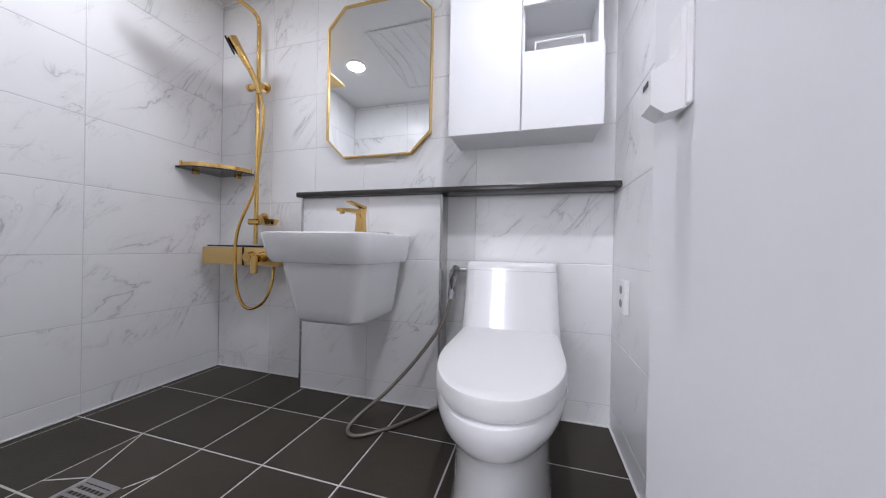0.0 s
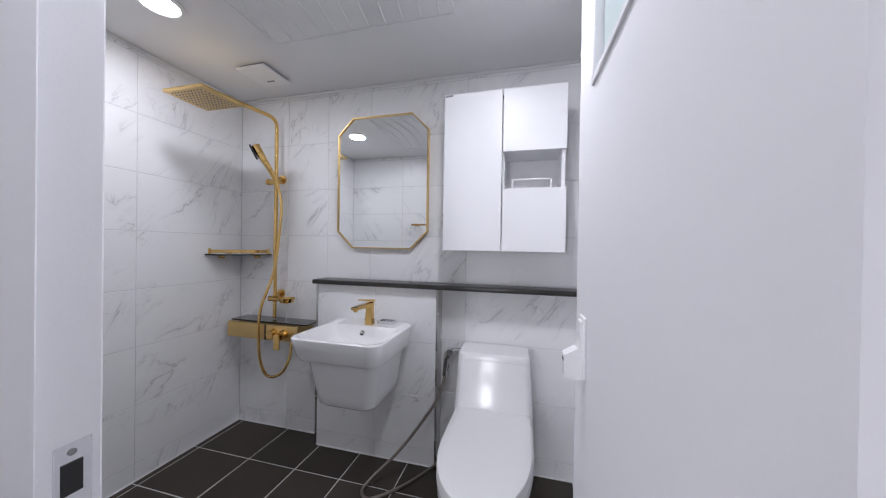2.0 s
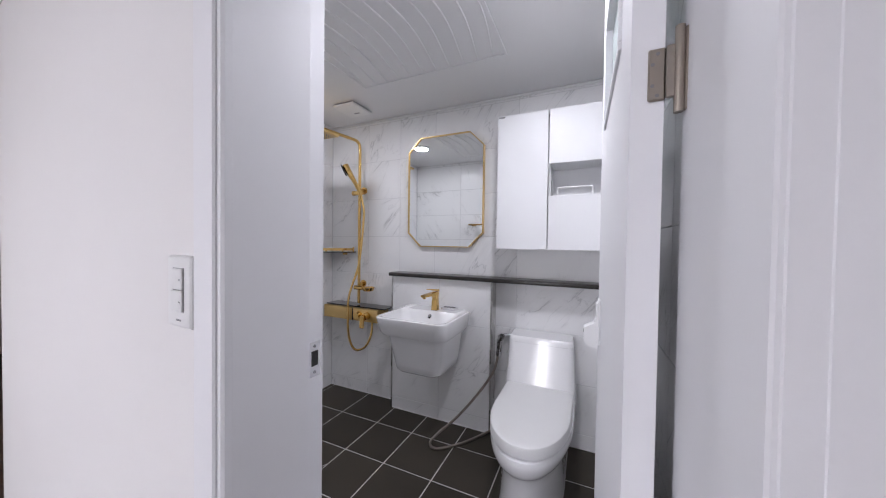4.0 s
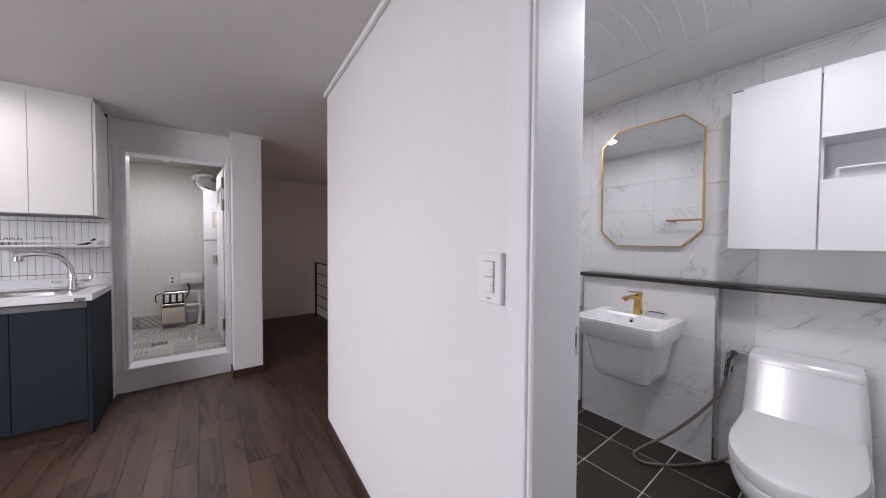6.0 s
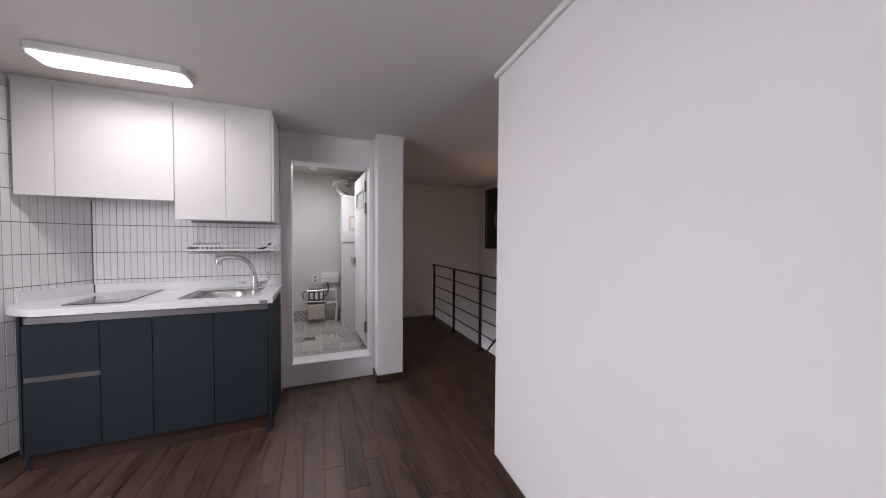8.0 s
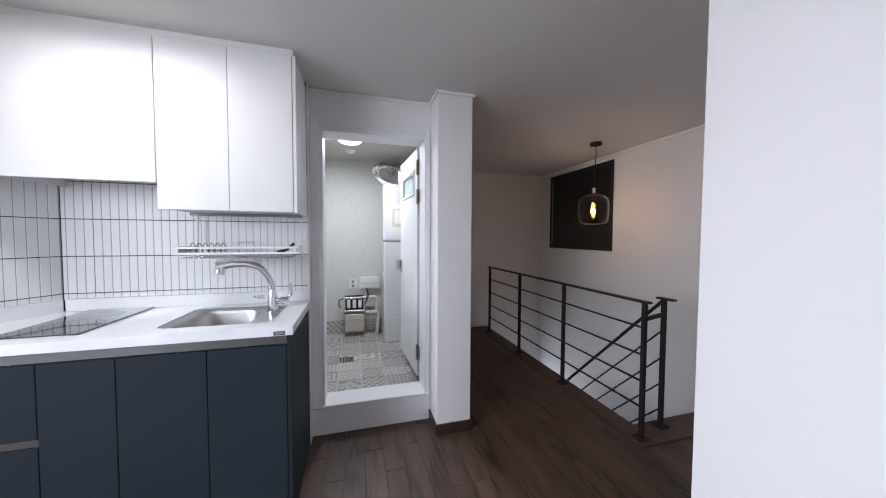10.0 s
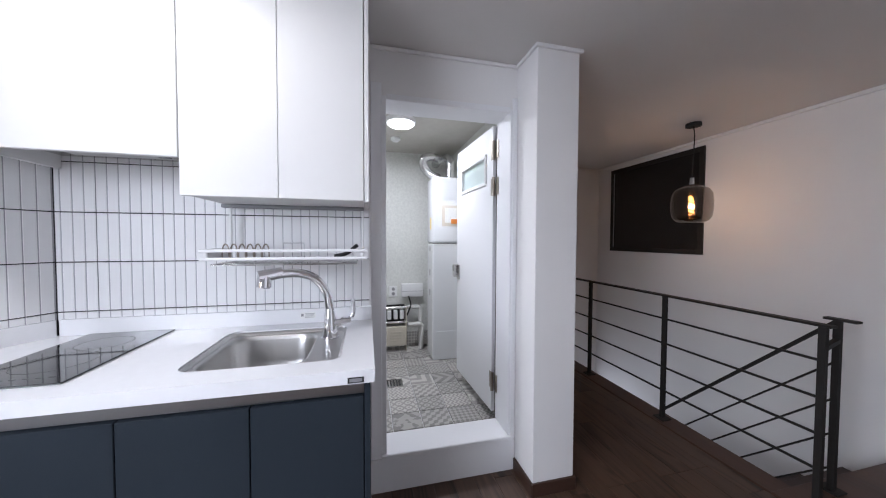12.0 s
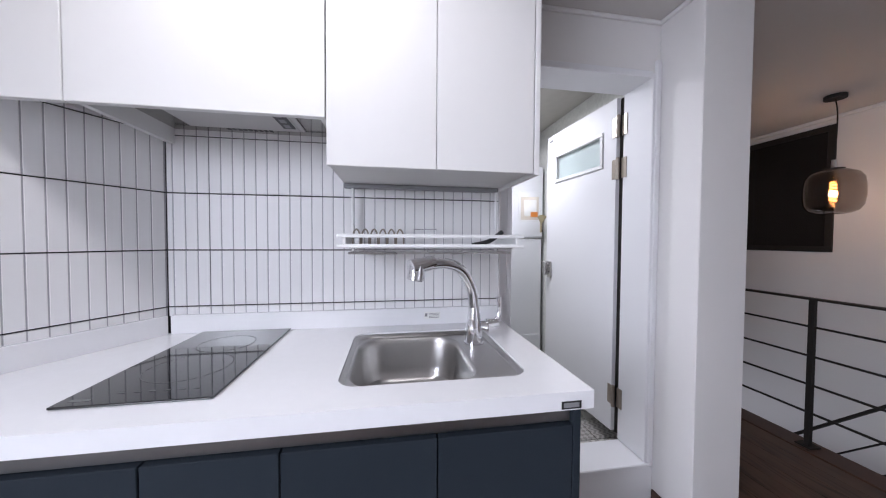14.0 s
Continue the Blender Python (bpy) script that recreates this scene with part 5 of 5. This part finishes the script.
part("handle", tube(nb(), curve_points([(-3.33, -1.68, 1.232), (-3.31, -1.63, 1.245), (-3.29, -1.6, 1.268), (-3.285, -1.585, 1.28)], 5), 0.008, 8), BLACK_PLASTIC, ld)

st = thing("wall_sticker", "small white care label on the worktop upstand", "label", (-3.447, -1.8, 0.955))
part("sheet", bar(-3.4478, -3.447, -1.84, -1.775, 0.945, 0.972), PAPER, st)
part("mark", bar(-3.4469, -3.4466, -1.836, -1.826, 0.955, 0.967), GREY_PLASTIC, st)
for k in range(4):
    part("text_bar", bar(-3.4469, -3.4466, -1.82, -1.782 + 0.003 * (k % 2), 0.949 + 0.0055 * k, 0.951 + 0.0055 * k), GREY_PLASTIC, st)

# kitchen ceiling lamp
kl = thing("ceiling_lamp", "long white lit ceiling lamp with cut corners", "ceiling light", (-2.735, -2.27, 2.21))


def cut_box(g):
    x0, x1, y0, y1, c = -2.812 + g, -2.638 - g, -2.56 + g, -1.915 - g, 0.02
    return [(x0 + c, y0), (x1 - c, y0), (x1, y0 + c), (x1, y1 - c), (x1 - c, y1), (x0 + c, y1), (x0, y1 - c), (x0, y0 + c)]


part("housing", loft(nb(), [(cut_box(0.0), KC), (cut_box(0.0), 2.228), (cut_box(0.006), 2.222)]), PLASTIC, kl, "white metal rim")
part("diffuser", loft(nb(), [(cut_box(0.01), 2.2235), (cut_box(0.01), 2.212), (cut_box(0.02), 2.207)]), DIFFUSER, kl, "glowing white diffuser")

# light switch
SWM = Matrix.Translation((-0.412, switch_line(-0.412), 1.195)) @ Matrix.Rotation(math.atan(-0.0655), 4, "Z")
sw = thing("light_switch", "white two-rocker light switch on the white wall", "switch", (-0.42, switch_line(-0.42), 1.13))
part("plate", box(nb(), -0.044, 0.038, -0.015, 0.0, -0.062, 0.062, 0.003, m=SWM), PLASTIC, sw)
part("rocker_well", box(nb(), -0.022, 0.017, -0.0158, -0.0148, -0.035, 0.041, m=SWM), GREY_PLASTIC, sw, "dark line round the rockers")
for z0, z1 in ((0.004, 0.04), (-0.034, 0.0025)):
    part("rocker", box(nb(), -0.021, 0.016, -0.0195, -0.0155, z0, z1, 0.0015, m=SWM), PLASTIC, sw)
    part("pilot_mark", box(nb(), 0.008, 0.013, -0.02, -0.0194, z0 + 0.016, z0 + 0.0185, m=SWM), GREY_PLASTIC, sw)
part("slot", box(nb(), -0.011, 0.005, -0.0156, -0.0148, -0.051, -0.048, m=SWM), GREY_PLASTIC, sw)

# ---- utility room ----
boil = thing("gas_boiler", "white enamel wall boiler with papers in a pouch", "boiler", (-5.0, -0.79, 1.265))
part("casing", bar(-5.12, -4.84, -0.945, -0.645, 1.27, 1.9, 0.02), BOILER, boil)
part("panel_line", bar(-4.8405, -4.8385, -0.94, -0.65, 1.268, 1.272), GREY_PLASTIC, boil)
po = part("pouch", bar(-4.838, -4.8365, -0.88, -0.665, 1.41, 1.675), glass("clear_pouch", (0.97, 0.97, 0.96), 0.03, 1.0), boil)
po.visible_shadow = False
part("card", bar(-4.8395, -4.8385, -0.855, -0.69, 1.43, 1.63), CARD, boil, "beige card")
part("leaflet", bar(-4.8385, -4.8382, -0.825, -0.71, 1.465, 1.605), PAPER, boil, "white leaflet")
part("orange_mark", bar(-4.8364, -4.836, -0.765, -0.7, 1.455, 1.5), ORANGE, boil)
part("energy_label", bar(-4.95, -4.9, -0.9465, -0.9455, 1.4, 1.51), YELLOW, boil, "yellow label")
part("flue_collar", rod(nb(), (-4.98, -0.74, 1.9), (-4.98, -0.74, 2.03), 0.045, n=24), FOIL, boil, "silver flue pipe")
part("flue_bend", tube(nb(), curve_points([(-4.98, -0.74, 2.0), (-4.98, -0.74, 2.08), (-5.04, -0.76, 2.13), (-5.12, -0.79, 2.13)], 6), 0.045, 16), FOIL, boil)
duct = curve_points([(-4.95, -0.86, 1.9), (-4.94, -0.94, 1.93), (-4.94, -1.01, 2.0), (-4.96, -1.01, 2.08), (-5.02, -0.93, 2.125), (-5.1, -0.84, 2.125), (-5.3, -0.82, 2.12)], 14)
part("flexible_duct", tube(nb(), duct, 0.04, 16, 0.1), FOIL, boil, "ribbed foil duct")
br = thing("hand_brush", "small straw hand brush hanging beside the boiler", "brush", (-4.8, -0.68, 1.33))
bm = nb()
for k in range(14):
    a = (k - 6.5) / 6.5
    rod(bm, (-4.79 + 0.004 * (k % 3), -0.69, 1.395), (-4.775 + 0.012 * a, -0.69 + 0.03 * a, 1.47 - 0.012 * a * a), 0.004, 0.006, 6)
part("bristles", bm, YELLOW_STRAW, br, "straw bristles")
part("handle", tube(nb(), [(-4.79, -0.69, 1.32), (-4.788, -0.69, 1.4)], 0.009, 8), YELLOW_STRAW, br)
part("hook", tube(nb(), curve_points([(-4.79, -0.69, 1.325), (-4.81, -0.665, 1.335), (-4.842, -0.66, 1.34)], 4), 0.003, 6), BLACK_PLASTIC, br)
low = thing("boiler_cabinet", "white enamel pipe cabinet under the boiler", "cabinet", (-4.98, -0.79, 0.14))
part("casing", bar(-5.12, -4.85, -0.94, -0.65, 0.14, 1.263, 0.012), BOILER, low)
part("skirting", bar(-4.851, -4.845, -0.935, -0.655, 0.145, 0.42, 0.002), BOILER, low)
part("vent_plate", bar(-5.02, -4.96, -0.9415, -0.939, 1.19, 1.235), GREY_PLASTIC, low)
for z in (0.75, 0.95):
    part("side_clip", bar(-5.0, -4.97, -0.945, -0.939, z, z + 0.06, 0.002), GREY_PLASTIC, low)

mf = thing("heating_manifold", "floor heating manifold in an open beige box", "manifold", (-5.25, -1.25, 0.14))
part("box_front", bar(-5.2, -5.17, -1.365, -1.155, 0.2, 0.4, 0.004), BEIGE_METAL, mf, "beige louvred cover")
for k in range(4):
    part("louvre", bar(-5.17, -5.164, -1.32, -1.2, 0.25 + 0.03 * k, 0.262 + 0.03 * k, 0.002), BEIGE_METAL, mf)
part("box_side", bar(-5.338, -5.17, -1.372, -1.365, 0.14, 0.6, 0.002), BEIGE_METAL, mf)
part("box_side", bar(-5.338, -5.17, -1.155, -1.148, 0.14, 0.6, 0.002), BEIGE_METAL, mf)
part("backing", bar(-5.335, -5.32, -1.365, -1.155, 0.4, 0.6), BLACK_PLASTIC, mf)
for z in (0.43, 0.585):
    part("header_pipe", rod(nb(), (-5.23, -1.385, z), (-5.23, -1.13, z), 0.017), STEEL, mf)
for k in range(3):
    y = -1.325 + 0.065 * k
    part("actuator", bar(-5.25, -5.2, y - 0.02, y + 0.02, 0.47, 0.56, 0.005), PLASTIC, mf, "white valve actuator")
part("cable", tube(nb(), curve_points([(-5.23, -1.385, 0.585), (-5.24, -1.43, 0.56), (-5.25, -1.435, 0.5), (-5.25, -1.42, 0.47)], 6), 0.007, 8), BLACK_PLASTIC, mf)
part("bent_cable", tube(nb(), curve_points([(-5.25, -1.12, 0.7), (-5.22, -1.1, 0.62), (-5.22, -1.12, 0.55), (-5.23, -1.14, 0.5)], 6), 0.008, 8), BLACK_PLASTIC, mf)
pp = thing("heating_pipes", "white wrapped heating pipes beside the manifold", "pipe", (-5.25, -1.02, 0.14))
part("pipe", tube(nb(), [(-5.24, -1.13, 0.585), (-5.24, -1.02, 0.585), (-5.24, -0.995, 0.56), (-5.24, -0.99, 0.16)], 0.022, 12), PIPE_WRAP, pp)
part("pipe", tube(nb(), [(-5.2, -1.13, 0.41), (-5.2, -1.0, 0.41), (-5.2, -0.975, 0.39), (-5.2, -1.0, 0.145)], 0.022, 12), PIPE_WRAP, pp)
ct_box = thing("control_box", "white heating control box on the speckled wall", "control box", (-5.32, -1.07, 0.69))
part("case", bar(-5.338, -5.28, -1.19, -0.955, 0.685, 0.825, 0.008), PLASTIC, ct_box)
part("seam", bar(-5.281, -5.279, -1.185, -0.96, 0.745, 0.748), GREY_PLASTIC, ct_box)
us = thing("utility_socket", "white double wall socket in the utility room", "socket", (-5.335, -1.275, 0.68))
part("plate", bar(-5.339, -5.328, -1.318, -1.232, 0.685, 0.8, 0.003), PLASTIC, us)
for z in (0.718, 0.768):
    part("outlet", rod(nb(), (-5.328, -1.275, z), (-5.3265, -1.275, z), 0.018), GREY_PLASTIC, us)
ul = thing("utility_lamp", "round white lit ceiling lamp in the utility room", "ceiling light", (-4.4, -1.29, 2.235))
part("base", rod(nb(), (-4.4, -1.29, 2.2), (-4.4, -1.29, 2.2345), 0.115, 0.115, 32), PLASTIC, ul)
part("diffuser", rod(nb(), (-4.4, -1.29, 2.185), (-4.4, -1.29, 2.2), 0.09, 0.105, 32), DIFFUSER, ul, "glowing white diffuser")
det = thing("gas_detector", "small white detector on the utility ceiling", "detector", (-4.86, -1.29, 2.235))
part("base", rod(nb(), (-4.86, -1.29, 2.215), (-4.86, -1.29, 2.2345), 0.045, n=20), PLASTIC, det)
part("sensor", rod(nb(), (-4.86, -1.29, 2.2), (-4.86, -1.29, 2.2155), 0.026, 0.035, 20), PLASTIC, det)
de2 = thing("smoke_detector", "small white smoke detector near the utility doorway", "detector", (-4.15, -1.322, 2.235))
part("base", rod(nb(), (-4.15, -1.322, 2.212), (-4.15, -1.322, 2.2345), 0.06, n=24), PLASTIC, de2)
part("grille", rod(nb(), (-4.15, -1.322, 2.2), (-4.15, -1.322, 2.2125), 0.035, 0.045, 24), GREY_PLASTIC, de2)
ud = thing("utility_drain", "square steel floor drain in the patterned tiles", "drain", (-4.46, -1.34, 0.14))
part("rim", bar(-4.53, -4.39, -1.41, -1.27, 0.1402, 0.1425, 0.001), STEEL, ud)
for k in range(5):
    part("slot", bar(-4.515, -4.405, -1.395 + 0.024 * k, -1.383 + 0.024 * k, 0.1425, 0.1435), BLACK_PLASTIC, ud)

# ---- hall ----
rail = thing("stair_railing", "black painted steel railing along the stairwell", "railing", (-4.1, 0.55, 0))
for x in (-5.33, -4.52, -3.745, -2.935):
    p = part("post", bar(x - 0.0135, x + 0.0135, 0.5315, 0.5585, 0.0, 0.9, 0.002), BLACK_STEEL, rail)
    part("foot_plate", bar(x - 0.04, x + 0.04, 0.505, 0.585, 0.006, 0.016, 0.002), BLACK_STEEL, p)
part("top_rail", bar(-5.37, -2.9, 0.52, 0.57, 0.9, 0.912, 0.002), BLACK_STEEL, rail)
for z in (0.737, 0.558, 0.383, 0.212):
    part("bar", bar(-5.33, -2.935, 0.54, 0.55, z - 0.006, z + 0.006, 0.001), BLACK_STEEL, rail)
hr = thing("stair_handrail", "black painted steel handrail going down the stairs", "railing", (-2.97, 0.79, 0))
p = part("post", bar(-3.0165, -2.9895, 0.7785, 0.8055, 0.0, 0.9, 0.002), BLACK_STEEL, hr)
part("foot_plate", bar(-3.043, -2.963, 0.752, 0.832, 0.01, 0.02, 0.002), BLACK_STEEL, p)
part("rail_cap", bar(-3.05, -2.93, 0.77, 0.815, 0.897, 0.909, 0.002), BLACK_STEEL, hr)
part("tie_bar", tube(nb(), [(-2.938, 0.557, 0.795), (-3.0, 0.783, 0.795)], 0.016, 4), BLACK_STEEL, hr)
part("sloping_rail", tube(nb(), [(-3.0, 0.79, 0.9), (-4.9, 0.79, 0.9 - 1.9 * 1.02)], 0.0115, 4), BLACK_STEEL, hr)
for z in (0.69, 0.5, 0.32, 0.14):
    part("sloping_bar", tube(nb(), [(-3.0, 0.79, z), (-4.8, 0.79, z - 1.8 * 1.02)], 0.006, 4), BLACK_STEEL, hr)
lowpost = part("post", bar(-4.9, -4.866, 0.775, 0.81, -2.4, -1.02, 0.002), BLACK_STEEL, hr)

pend = thing("pendant_lamp", "lit filament bulb in a smoked glass pendant shade", "pendant lamp", (-3.945, 1.015, 1.44))
QX, QY = -3.945, 1.015
part("canopy", rod(nb(), (QX - 0.03, QY + 0.04, 2.235), (QX - 0.03, QY + 0.04, KC), 0.055, n=24), BLACK_STEEL, pend)
part("cord", tube(nb(), curve_points([(QX - 0.03, QY + 0.04, 2.24), (QX - 0.012, QY + 0.03, 2.15), (QX + 0.004, QY + 0.005, 2.02), (QX, QY, 1.8)], 8), 0.004, 8), BLACK_STEEL, pend)
part("socket", rod(nb(), (QX, QY, 1.73), (QX, QY, 1.81), 0.018, 0.014), CHROME, pend)
part("collar", rod(nb(), (QX, QY, 1.742), (QX, QY, 1.752), 0.05, n=24), BLACK_STEEL, pend)


def round_ring(r, n=36):
    return [(QX + r * math.cos(2 * math.pi * k / n), QY + r * math.sin(2 * math.pi * k / n)) for k in range(n)]


bm = nb()
prof = [(0.045, 1.745), (0.08, 1.735), (0.115, 1.715), (0.135, 1.68), (0.142, 1.62), (0.142, 1.56), (0.135, 1.5), (0.115, 1.465), (0.08, 1.447), (0.06, 1.444)]
inner = [(r - 0.004, z) for r, z in prof[::-1]]
loft(bm, [(round_ring(r), z) for r, z in prof + inner + [prof[0]]], False)
sg = part("shade", bm, SMOKED, pend, "smoked glass jar shade")
sg.visible_shadow = False
bm = nb()
prof = [(0.012, 1.73), (0.018, 1.7), (0.03, 1.66), (0.034, 1.6), (0.03, 1.53), (0.015, 1.505), (0.004, 1.5)]
loft(bm, [(round_ring(r, 20), z) for r, z in prof + [(r - 0.0018, z + 0.0015) for r, z in prof[::-1]] + [prof[0]]], False)
bl = part("bulb", bm, glass("clear_amber_glass", (1.0, 0.9, 0.75)), pend, "clear tubular bulb")
bl.visible_shadow = False
fil = [(QX + 0.017 * math.cos(k * 0.7), QY + 0.017 * math.sin(k * 0.7), 1.53 + 0.0024 * k) for k in range(54)]
part("filament", tube(nb(), fil, 0.002, 6), FILAMENT, pend, "glowing spiral filament")

iw = thing("dark_window", "dark interior window in a black frame above the stairs", "window", (-4.8, 1.53, 1.17))
bm = nb()
for a in ((-5.385, -4.228, 1.168, 1.215), (-5.385, -4.228, 2.145, 2.192), (-5.385, -5.338, 1.215, 2.145), (-4.275, -4.228, 1.215, 2.145)):
    box(bm, a[0], a[1], 1.518, 1.5345, a[2], a[3], 0.002)
part("frame", bm, BLACK_STEEL, iw)
part("pane", bar(-5.338, -4.275, 1.531, 1.5345, 1.215, 2.145), DARK_PANE, iw, "dark film covered pane")
# one-sided grey bar: the reflection on the frame's inner edge, put in as colour
part("bead", bar(-5.34, -5.33, 1.52, 1.531, 1.22, 2.14, 0.001), GREY_PLASTIC, iw, "grey inner bead for the reflection along the frame's edge")

# ---- pieces: tiles, strips and planks ----
random.seed(4)
ROWS_Z = [FZ, 0.222] + [0.222 + 0.276 * k for k in range(1, 8)] + [BC]
GAP = 0.0022


def tile_wall(parent, origin, along, cols, rows, material=MARBLE, name="tile", thick=0.008):
    """Tiles over a wall: columns along it from the origin, rows by height."""
    m = face(Vector(origin), along, (0, 0, 1))
    for a, b in zip(cols, cols[1:]):
        for z0, z1 in zip(rows, rows[1:]):
            if z1 - z0 < 0.012 or b - a < 0.012:
                continue
            slab(name, parent, material, b - a - GAP, z1 - z0 - GAP, thick, m @ Matrix.Translation(((a + b) / 2, (z0 + z1) / 2, 0)))


tile_wall(wall_bath_left, (-1.643, -0.19, 0), (0, 1, 0), [0, 0.268, 0.832, 1.396], ROWS_Z)
ROWS_UP = [1.08, 1.326, 1.602, 1.878, 2.154, BC]
tile_wall(wall_bath_back, (-1.635, 1.215, 0), (1, 0, 0), [0, 0.355, 0.634], ROWS_Z)
tile_wall(wall_bath_back, (-1.635, 1.215, 0), (1, 0, 0), [0.634, 0.913, 1.47, 2.017], ROWS_UP)
tile_wall(wall_bath_back, (-1.635, 1.215, 0), (1, 0, 0), [1.341, 1.47, 2.017], [FZ, 0.222, 0.498, 0.774, 1.055])
tile_wall(partition, (-1.0, 1.128, 0), (1, 0, 0), [0.005, 0.36, 0.701], [FZ, 0.222, 0.498, 0.774, 1.055])
tile_wall(wall_bath_right, (0.39, 1.207, 0), (0, -1, 0), [0, 0.564, 1.128, 1.387], ROWS_Z)
tile_wall(wall_bath_front, (-0.352, -0.198, 0), (-1, 0, 0), [0, 0.16, 0.724, 1.28], ROWS_Z)

xs = [-1.635, -1.598, -1.258, -0.972, -0.718, -0.441, -0.165, 0.112, 0.382]
ys = [-0.187, 0.057, 0.345, 0.632, 0.92, 1.205]
for x0, x1 in zip(xs, xs[1:]):
    for y0, y1 in zip(ys, ys[1:]):
        slab("floor_tile", bath_floor, SLATE, x1 - x0 - 0.006, y1 - y0 - 0.006, 0.008, Matrix.Translation(((x0 + x1) / 2, (y0 + y1) / 2, FZ - 0.008)), 0.001)

for (xa, ya), (xb, yb) in (((-1.256, 0.63), (-1.146, 0.438)), ((-0.972, 0.5), (-1.005, 0.438)), ((-1.146, 0.438), (-1.256, 0.39))):
    d = Vector((xb - xa, yb - ya, 0))
    slab("joint", bath_floor, FLOOR_GROUT, d.length, 0.0045, 0.0016, Matrix.Translation(((xa + xb) / 2, (ya + yb) / 2, FZ - 0.001)) @ Matrix.Rotation(math.atan2(d.y, d.x), 4, "Z"), 0.0003)

# ribbed kitchen tiles: narrow strips in rows, dark joints between the rows
KROWS = [0.981, 1.015, 1.211, 1.407, 1.603, 1.7]
for parent, origin, along, length in ((wall_kitchen, (-3.472, -2.72, 0), (0, 1, 0), 1.185), (wall_splay, P0 - NRM * 0.008 + SPLAY * 0.98, -SPLAY, 0.978)):
    m = face(Vector(origin), along, (0, 0, 1))
    w = 0.0376
    first = 0.0185 if parent is wall_kitchen else 0.0346
    cols = [0.0, first] + [first + w * k for k in range(1, int((length - first) / w) + 1)] + [length]
    back = nb()
    rows = KROWS if parent is wall_kitchen else [0.035, 0.231, 0.427, 0.623, 0.819] + KROWS[1:-1] + [1.799, 1.995, 2.191, KC]
    for z0, z1 in zip(rows, rows[1:]):
        for a, b in ((0, first + 3 * w - 0.001), (first + 3 * w + 0.001, length)):
            box(back, a, b, z0 + 0.0021, z1 - 0.0021, 0.0, 0.0068, m=m)
    part("tile_body", back, GROOVE, parent)
    for a, b in zip(cols, cols[1:]):
        if b - a < 0.008:
            continue
        for z0, z1 in zip(rows, rows[1:]):
            slab("tile_strip", parent, WHITE_TILE, b - a - 0.0032, z1 - z0 - 0.0042, 0.008, m @ Matrix.Translation(((a + b) / 2, (z0 + z1) / 2, 0)), 0.001)

# patterned tiles of the utility room
for i in range(9):
    for j in range(6):
        x0, y0 = -5.335 + 0.19 * i, -1.775 + 0.19 * j
        x1, y1 = min(x0 + 0.19, -3.722), min(y0 + 0.19, -0.625)
        if x1 - x0 > 0.03 and y1 - y0 > 0.03:
            slab("floor_tile", util_floor, random.choice(PATTERNS), x1 - x0 - 0.006, y1 - y0 - 0.006, 0.008, Matrix.Translation(((x0 + x1) / 2, (y0 + y1) / 2, 0.132)), 0.001)
for j in range(6):
    y0 = -1.775 + 0.19 * j
    y1 = min(y0 + 0.19, -0.625)
    slab("skirting_tile", util_floor, random.choice(PATTERNS), y1 - y0 - 0.004, 0.155, 0.008, face(Vector((-5.34, (y0 + y1) / 2, 0.22)), (0, 1, 0), (0, 0, 1)), 0.001)

# planks, laid along x with staggered ends
PW, PL = 0.112, 0.94


def planks(parent, x0, x1, y0, y1):
    rows = math.ceil((y1 - y0) / PW)
    for r in range(rows):
        ya, yb = y0 + r * PW, min(y0 + (r + 1) * PW, y1)
        if yb - ya < 0.012:
            continue
        x = x0 - random.choice((0.1, 0.3, 0.5, 0.7))
        while x < x1:
            a, b = max(x, x0), min(x + PL, x1)
            if b - a > 0.03:
                slab("plank", parent, PLANK, b - a - 0.0014, yb - ya - 0.0014, 0.012, Matrix.Translation(((a + b) / 2, (ya + yb) / 2, -0.012)), 0.0009)
            x += PL


planks(floor, -5.615, 0.3, -3.0, 0.475)
planks(floor_landing, -2.856, -2.06, 0.475, 1.53)
